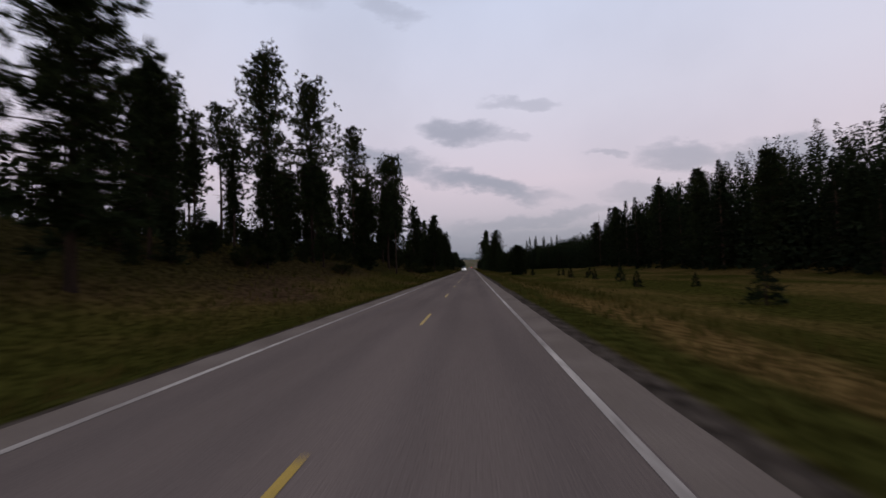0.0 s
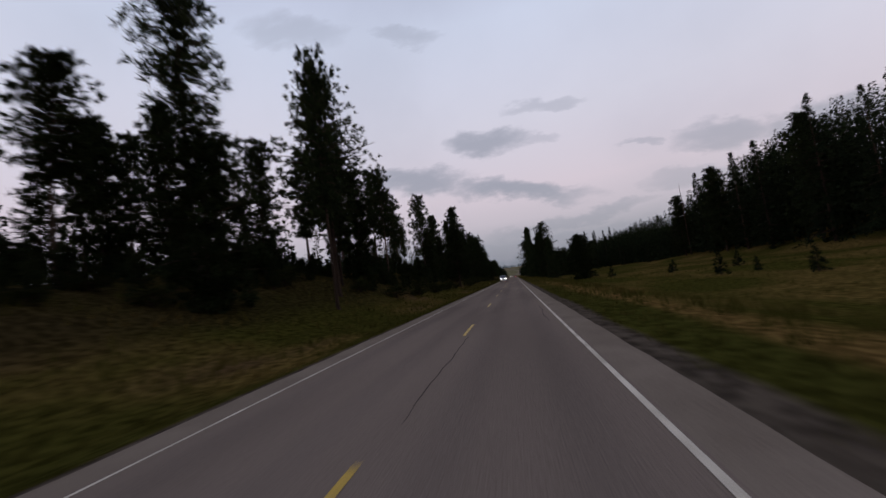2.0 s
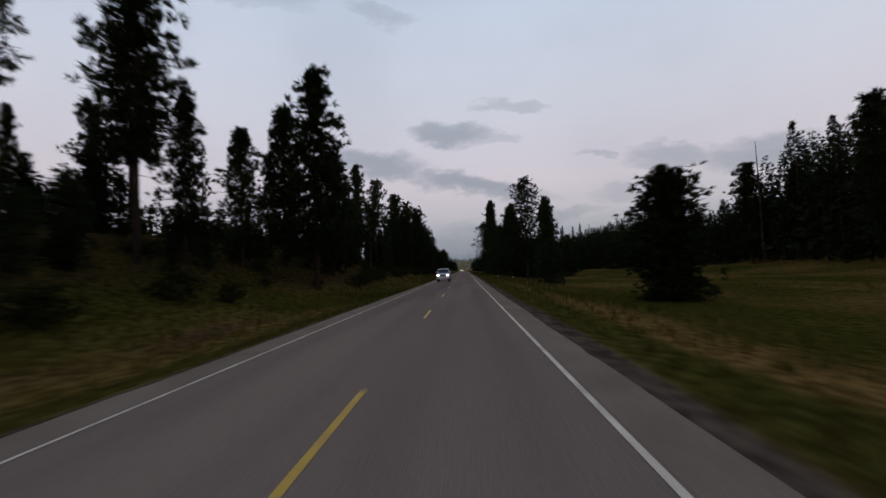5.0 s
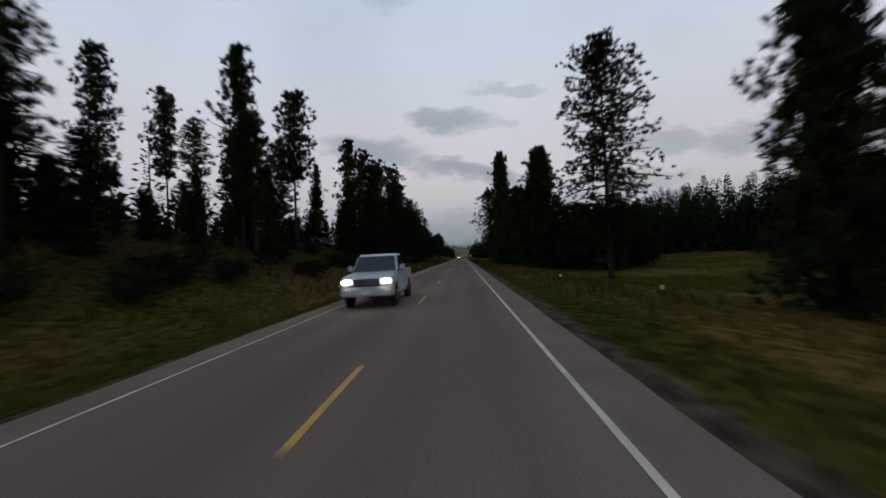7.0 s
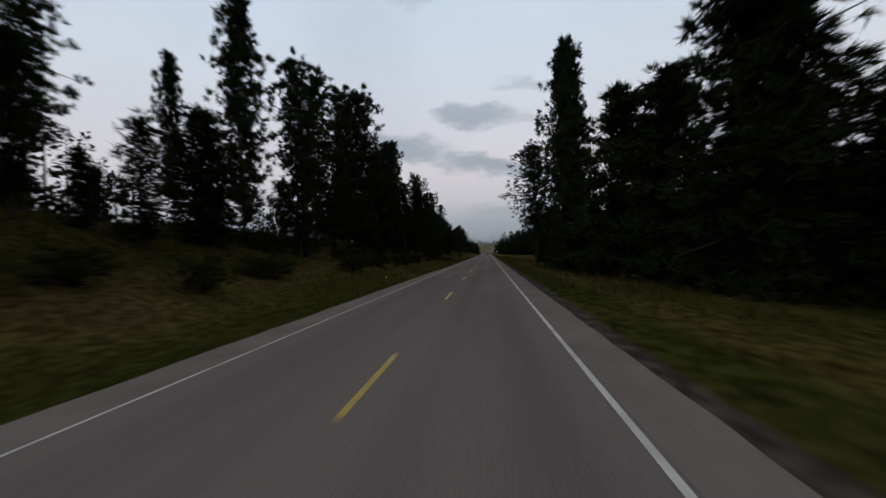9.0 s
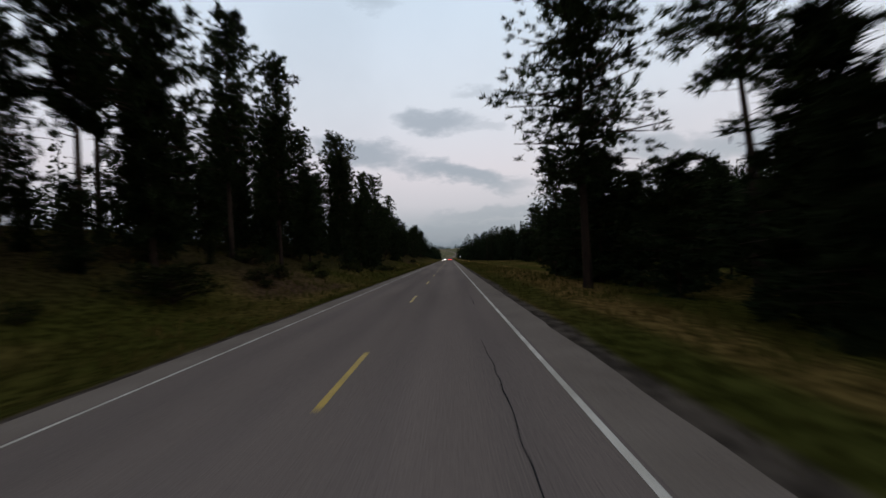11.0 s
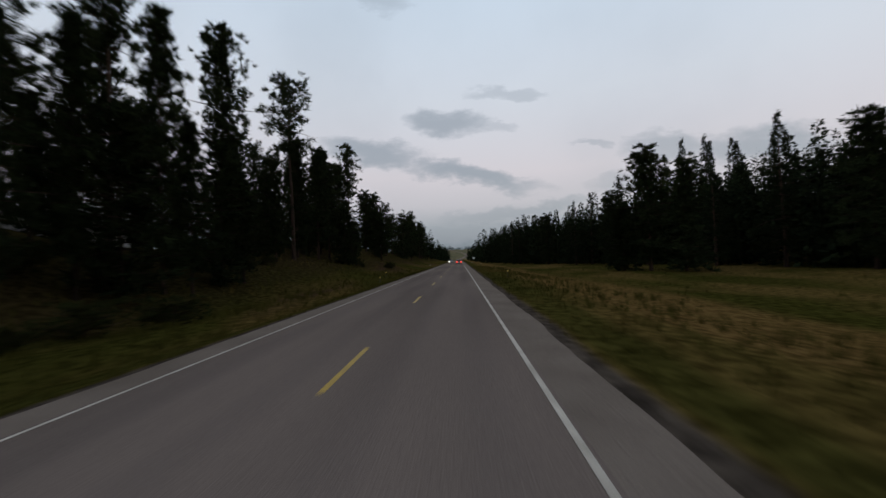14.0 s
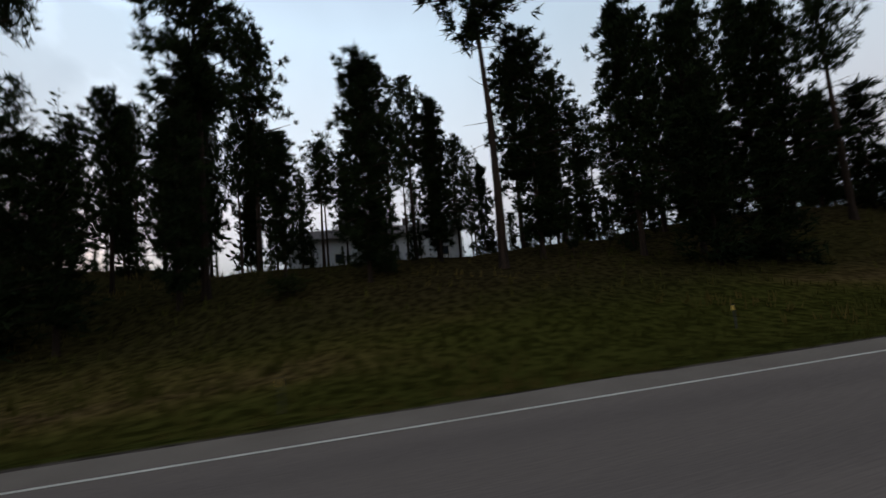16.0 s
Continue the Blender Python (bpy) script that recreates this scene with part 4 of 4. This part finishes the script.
rng = random.Random(31)
spots = []
for k in range(17000):
    side = rng.choice((-1, 1))
    d = 0.55 + rng.random() ** 1.6 * 8
    spots.append((side * (PAVED + d), rng.uniform(4, 470), min(0.42, 0.10 + 0.07 * d) * rng.uniform(0.6, 1.3)))
tufts("verge_grass", spots, "short green and tan grass along the road", 8)
spots = []
for k in range(9000):
    spots.append((rng.uniform(12, 48), rng.uniform(30, 480), rng.uniform(0.15, 0.38)))
for k in range(6000):
    spots.append((-rng.uniform(12, 34), rng.uniform(20, 470), rng.uniform(0.25, 0.6)))
tufts("meadow_grass", spots, "dry meadow grass and tall weeds", 9)


# ---- vehicles ----
def prism(profile, x0, x1, round_by=0.04, inset=0.0, inset_from=9.0):
    """A side profile (y, z) drawn out from x0 to x1; points above inset_from lean inwards by inset."""
    bm = bmesh.new()
    rows = []
    for x, sgn in ((x0, 1), (x1, -1)):
        rows.append([bm.verts.new((x + sgn * inset * max(0.0, z - inset_from), y, z)) for y, z in profile])
    n = len(profile)
    bm.faces.new(rows[0])
    bm.faces.new(rows[1][::-1])
    for k in range(n):
        bm.faces.new((rows[0][k], rows[1][k], rows[1][(k + 1) % n], rows[0][(k + 1) % n]))
    bmesh.ops.recalc_face_normals(bm, faces=bm.faces)
    if round_by:
        bmesh.ops.bevel(bm, geom=bm.edges[:], offset=round_by, segments=2, affect="EDGES", clamp_overlap=True)
    return bm


def block(x0, x1, y0, y1, z0, z1, round_by=0.02):
    return prism([(y0, z0), (y1, z0), (y1, z1), (y0, z1)], x0, x1, round_by)


def disc(bm, x, y, z, r, half, segments=22):
    m = Matrix.Translation((x, y, z)) @ Matrix.Rotation(math.pi / 2, 4, "Y")
    made = bmesh.ops.create_cone(bm, cap_ends=True, segments=segments, radius1=r, radius2=r, depth=half * 2, matrix=m)
    edges = {e for v in made["verts"] for e in v.link_edges if len(e.link_faces) == 2 and e.calc_face_angle(0) > 0.8}
    bmesh.ops.bevel(bm, geom=list(edges), offset=min(half, r) * 0.3, segments=2, affect="EDGES")


def wheel(parent, x, y, r, out):
    bm = bmesh.new()
    disc(bm, x, y, r, r, 0.12)
    tyre = part("wheel", bm, rubber, parent, "black tyre on an alloy rim")
    bm = bmesh.new()
    disc(bm, x + out * 0.085, y, r, r * 0.62, 0.05, 18)
    rim = part("rim", bm, alloy, tyre, "alloy rim")
    for k in range(5):
        bm = block(-0.02, 0.02, -0.03, 0.03, 0.02, r * 0.56, 0.006)
        bmesh.ops.transform(bm, matrix=Matrix.Translation((x + out * 0.135, y, r)) @ Matrix.Rotation(k * 1.2566, 4, "X"), verts=bm.verts)
        part("spoke", bm, black_trim, tyre)
    return rim


def pickup():
    """A white crew-cab pickup, its nose towards -y, standing on its wheels round the origin at the nose."""
    car = new("pickup_truck")
    W2 = 0.93
    part("body", prism([(0.05, 0.48), (0.0, 0.75), (0.06, 1.02), (0.22, 1.10), (1.35, 1.18), (1.50, 1.20), (3.80, 1.22), (3.80, 0.40), (1.3, 0.36), (0.4, 0.38)], -W2, W2, 0.05), white_car, car)
    bed = part("bed", prism([(3.82, 0.46), (5.62, 0.50), (5.66, 1.24), (3.82, 1.24)], -W2, W2, 0.035), white_car, car, "white cargo bed")
    part("bed_opening", block(-W2 + 0.09, W2 - 0.09, 3.92, 5.55, 1.238, 1.252, 0.0), black_trim, bed, "dark open bed")
    part("cab", prism([(1.52, 1.19), (2.18, 1.78), (2.45, 1.86), (3.35, 1.86), (3.62, 1.80), (3.78, 1.19)], -W2 + 0.02, W2 - 0.02, 0.05, 0.22, 1.19), white_car, car, "white cab with four doors")
    bm = bmesh.new()
    q = [bm.verts.new(v) for v in ((-0.84, 1.585, 1.215), (0.84, 1.585, 1.215), (0.72, 2.155, 1.735), (-0.72, 2.155, 1.735))]
    bm.faces.new(q)
    bmesh.ops.translate(bm, verts=bm.verts, vec=(0, -0.035, 0.03))
    bmesh.ops.solidify(bm, geom=bm.faces[:], thickness=0.012)
    part("windscreen", bm, glass, car, "dark sloping windscreen")
    for s in (-1, 1):
        for y0, y1, t0, t1 in ((1.84, 2.74, 2.32, 2.74), (2.79, 3.64, 2.79, 3.50)):
            bm = bmesh.new()
            q = [bm.verts.new(v) for v in ((s * (W2 + 0.002), y0, 1.27), (s * (W2 + 0.002), y1, 1.27), (s * (W2 - 0.125), t1, 1.78), (s * (W2 - 0.125), t0, 1.78))]
            bm.faces.new(q)
            bmesh.ops.solidify(bm, geom=bm.faces[:], thickness=0.012)
            part("side_window", bm, glass, car, "dark side window")
        for y in (1.75, 2.76, 3.66):
            part("door_seam", block(s * W2 - 0.006, s * W2 + 0.006, y, y + 0.012, 0.5, 1.2, 0), black_trim, car)
        for y in (2.58, 3.5):
            part("door_handle", block(s * (W2 + 0.015) - 0.018, s * (W2 + 0.015) + 0.018, y - 0.09, y + 0.07, 1.03, 1.07, 0.01), black_trim, car)
        mirror = part("mirror", block(s * (W2 + 0.12) - 0.10, s * (W2 + 0.12) + 0.10, 1.86, 1.98, 1.24, 1.44, 0.03), white_car, car, "white door mirror")
        part("mirror_arm", block(s * (W2 + 0.01) - 0.06, s * (W2 + 0.01) + 0.06, 1.90, 1.95, 1.24, 1.28, 0.01), black_trim, mirror)
        part("headlight", block(s * 0.71 - 0.17, s * 0.71 + 0.17, -0.035, 0.10, 0.86, 0.99, 0.03), head_glow, car, "shining headlight")
        part("fog_lamp", block(s * 0.66 - 0.11, s * 0.66 + 0.11, -0.10, 0.0, 0.56, 0.63, 0.02), amber_glow, car, "amber running lamp")
        part("tail_light", block(s * (W2 - 0.09) - 0.07, s * (W2 - 0.09) + 0.07, 5.63, 5.69, 0.88, 1.18, 0.015), red_glow, car, "red tail light")
        for y in (0.95, 4.70):
            wheel(car, s * (W2 - 0.09), y, 0.38, s)
            bm = bmesh.new()
            disc(bm, s * (W2 - 0.045), y, 0.42, 0.47, 0.052, 24)
            part("wheel_arch", bm, black_trim, car, "dark wheel arch")
        part("sill", block(s * (W2 - 0.02) - 0.06, s * (W2 - 0.02) + 0.06, 1.55, 4.10, 0.36, 0.42, 0.02), black_trim, car, "black side step")
    part("grille", block(-0.48, 0.48, -0.03, 0.06, 0.76, 1.0, 0.02), black_trim, car, "black grille")
    for z in (0.82, 0.88, 0.94):
        part("grille_bar", block(-0.46, 0.46, -0.045, -0.02, z, z + 0.018, 0.004), alloy, car)
    bumper = part("front_bumper", block(-0.92, 0.92, -0.12, 0.10, 0.44, 0.68, 0.05), white_car, car, "white front bumper")
    part("number_plate", block(-0.16, 0.16, -0.135, -0.115, 0.50, 0.60, 0.004), sign_sheet, bumper, "pale blank plate")
    part("rear_bumper", block(-0.90, 0.90, 5.62, 5.78, 0.46, 0.62, 0.03), alloy, car, "metal rear bumper")
    return tagged(car, "white crew-cab pickup truck with its headlights on", "pickup truck")


truck = pickup()
truck.location = (-1.82, 216.9, 0.0)
truck.scale = (1.05, 1.0, 1.12)


def far_car(oncoming=False):
    """A dark car, nose towards +y; driving away, or turned about with its headlights on."""
    car = new("car")
    W2 = 0.9
    part("body", prism([(0.0, 0.45), (0.02, 0.95), (0.3, 1.02), (3.3, 0.98), (4.3, 0.82), (4.45, 0.45), (4.3, 0.28), (0.2, 0.28)], -W2, W2, 0.05), dark_car, car)
    part("cabin", prism([(0.15, 1.0), (0.5, 1.50), (2.2, 1.55), (3.3, 0.98)], -W2 + 0.04, W2 - 0.04, 0.05, 0.2, 1.0), dark_car, car)
    bm = bmesh.new()
    bm.faces.new([bm.verts.new(v) for v in ((-0.68, 0.20, 1.08), (0.68, 0.20, 1.08), (0.60, 0.46, 1.44), (-0.60, 0.46, 1.44))])
    bmesh.ops.translate(bm, verts=bm.verts, vec=(0, -0.05, 0.03))
    bmesh.ops.solidify(bm, geom=bm.faces[:], thickness=0.012)
    part("rear_window", bm, glass, car)
    for s in (-1, 1):
        part("tail_light", block(s * 0.68 - 0.17, s * 0.68 + 0.17, -0.03, 0.06, 0.74, 0.90, 0.02), red_glow, car, "glowing red tail light")
        if oncoming:
            part("headlight", block(s * 0.64 - 0.16, s * 0.64 + 0.16, 4.32, 4.47, 0.58, 0.72, 0.02), head_glow, car, "shining headlight")
        for y in (0.85, 3.55):
            wheel(car, s * (W2 - 0.08), y, 0.33, s)
    part("rear_bumper", block(-0.88, 0.88, -0.08, 0.10, 0.34, 0.56, 0.04), black_trim, car)
    part("number_plate", block(-0.15, 0.15, -0.10, -0.075, 0.60, 0.70, 0.004), sign_sheet, car, "pale blank plate")
    if oncoming:
        car.rotation_euler = (0, 0, math.pi)
        return tagged(car, "dark oncoming car with its headlights on", "car")
    return tagged(car, "dark car driving away with red tail lights", "car")


ahead_car = far_car()
ahead_car.location = (1.7, 505, 0.0)
far_car(True).location = (-1.7, 545, 0.0)


# ---- roadside posts ----
def delineator(x, y, amber):
    post = new("delineator_post")
    post.location = (x, y, ground_z(x, y))
    bm = prism([(-0.012, -0.3), (0.012, -0.3), (0.012, 0.78), (-0.012, 0.78)], -0.03, 0.03, 0.006)
    part("stake", bm, steel_post, post)
    back = part("reflector", block(-0.055, 0.055, -0.035, -0.012, 0.58, 0.74, 0.01), amber_reflector if amber else pale_reflector, post, "amber reflector" if amber else "pale reflector")
    part("reflector_rim", block(-0.064, 0.064, -0.012, -0.004, 0.565, 0.755, 0.004), black_trim, back)
    return tagged(post, "short metal post with a glinting road reflector", "marker post", "roadside reflector posts")


for x, y, amber in ((7.4, 225.6, True), (-7.2, 231, True), (-7.2, 285, True), (7.2, 414.5, True), (-7.2, 417.4, True), (9.0, 217, True), (-9.0, 431, True), (7.2, 470, False), (-7.2, 500, False), (7.2, 545, False), (7.4, 300, False)):
    delineator(x, y, amber)


def road_sign(x, y, w, h, top):
    sign = new("road_sign")
    sign.location = (x, y, ground_z(x, y))
    part("post", block(-0.04, 0.04, -0.04, 0.04, -0.4, top, 0.01), steel_post, sign)
    panel = part("panel", block(-w / 2, w / 2, -0.06, -0.042, top - h, top, 0.004), sign_sheet, sign, "pale sign panel")
    part("panel_edge", block(-w / 2 - 0.02, w / 2 + 0.02, -0.041, -0.034, top - h - 0.02, top + 0.02, 0.002), steel_post, panel)
    return tagged(sign, "small pale road sign on a metal post", "road sign")


road_sign(8.5, 560, 0.9, 0.6, 2.6)


# ---- a pale house behind the wood ----
def house(x, y, z0):
    home = new("house")
    home.location = (x, y, z0)
    home.rotation_euler = (0, 0, radians(-4))
    part("wall", block(-4, 4, -11, 11, -1.5, 4.3, 0.02), beige_wall, home, "pale grey-white siding")
    bm = prism([(-4.8, 4.05), (-4.8, 4.2), (0, 6.0), (4.8, 4.2), (4.8, 4.05), (0, 5.8)], -11.6, 11.6, 0.01)
    for v in bm.verts:
        v.co.x, v.co.y = -v.co.y, v.co.x
    roof = part("roof", bm, roof_mat, home, "grey-brown shingle roof")
    part("chimney", block(-0.4, 0.4, 3.6, 4.4, 5.4, 6.9, 0.02), gravel_mat, roof)
    for wy in (-8.6, -4.8, -0.8, 5.2, 8.6):
        frame_ = part("window", block(3.98, 4.05, wy - 0.6, wy + 0.6, 1.0, 2.3, 0.01), white_paint, home, "white window frame")
        part("pane", block(4.05, 4.07, wy - 0.5, wy + 0.5, 1.1, 2.2, 0.0), glass, frame_, "dark pane")
    door = part("door", block(3.98, 4.06, 1.3, 2.3, 0.0, 2.1, 0.01), bark_mat, home, "brown front door")
    part("door_knob", block(4.06, 4.1, 2.12, 2.18, 1.0, 1.06, 0.01), alloy, door)
    return tagged(home, "pale grey-white single-storey house behind the pine wood", "house")


house(-54, 422, ground_z(-50, 422) + 0.6)
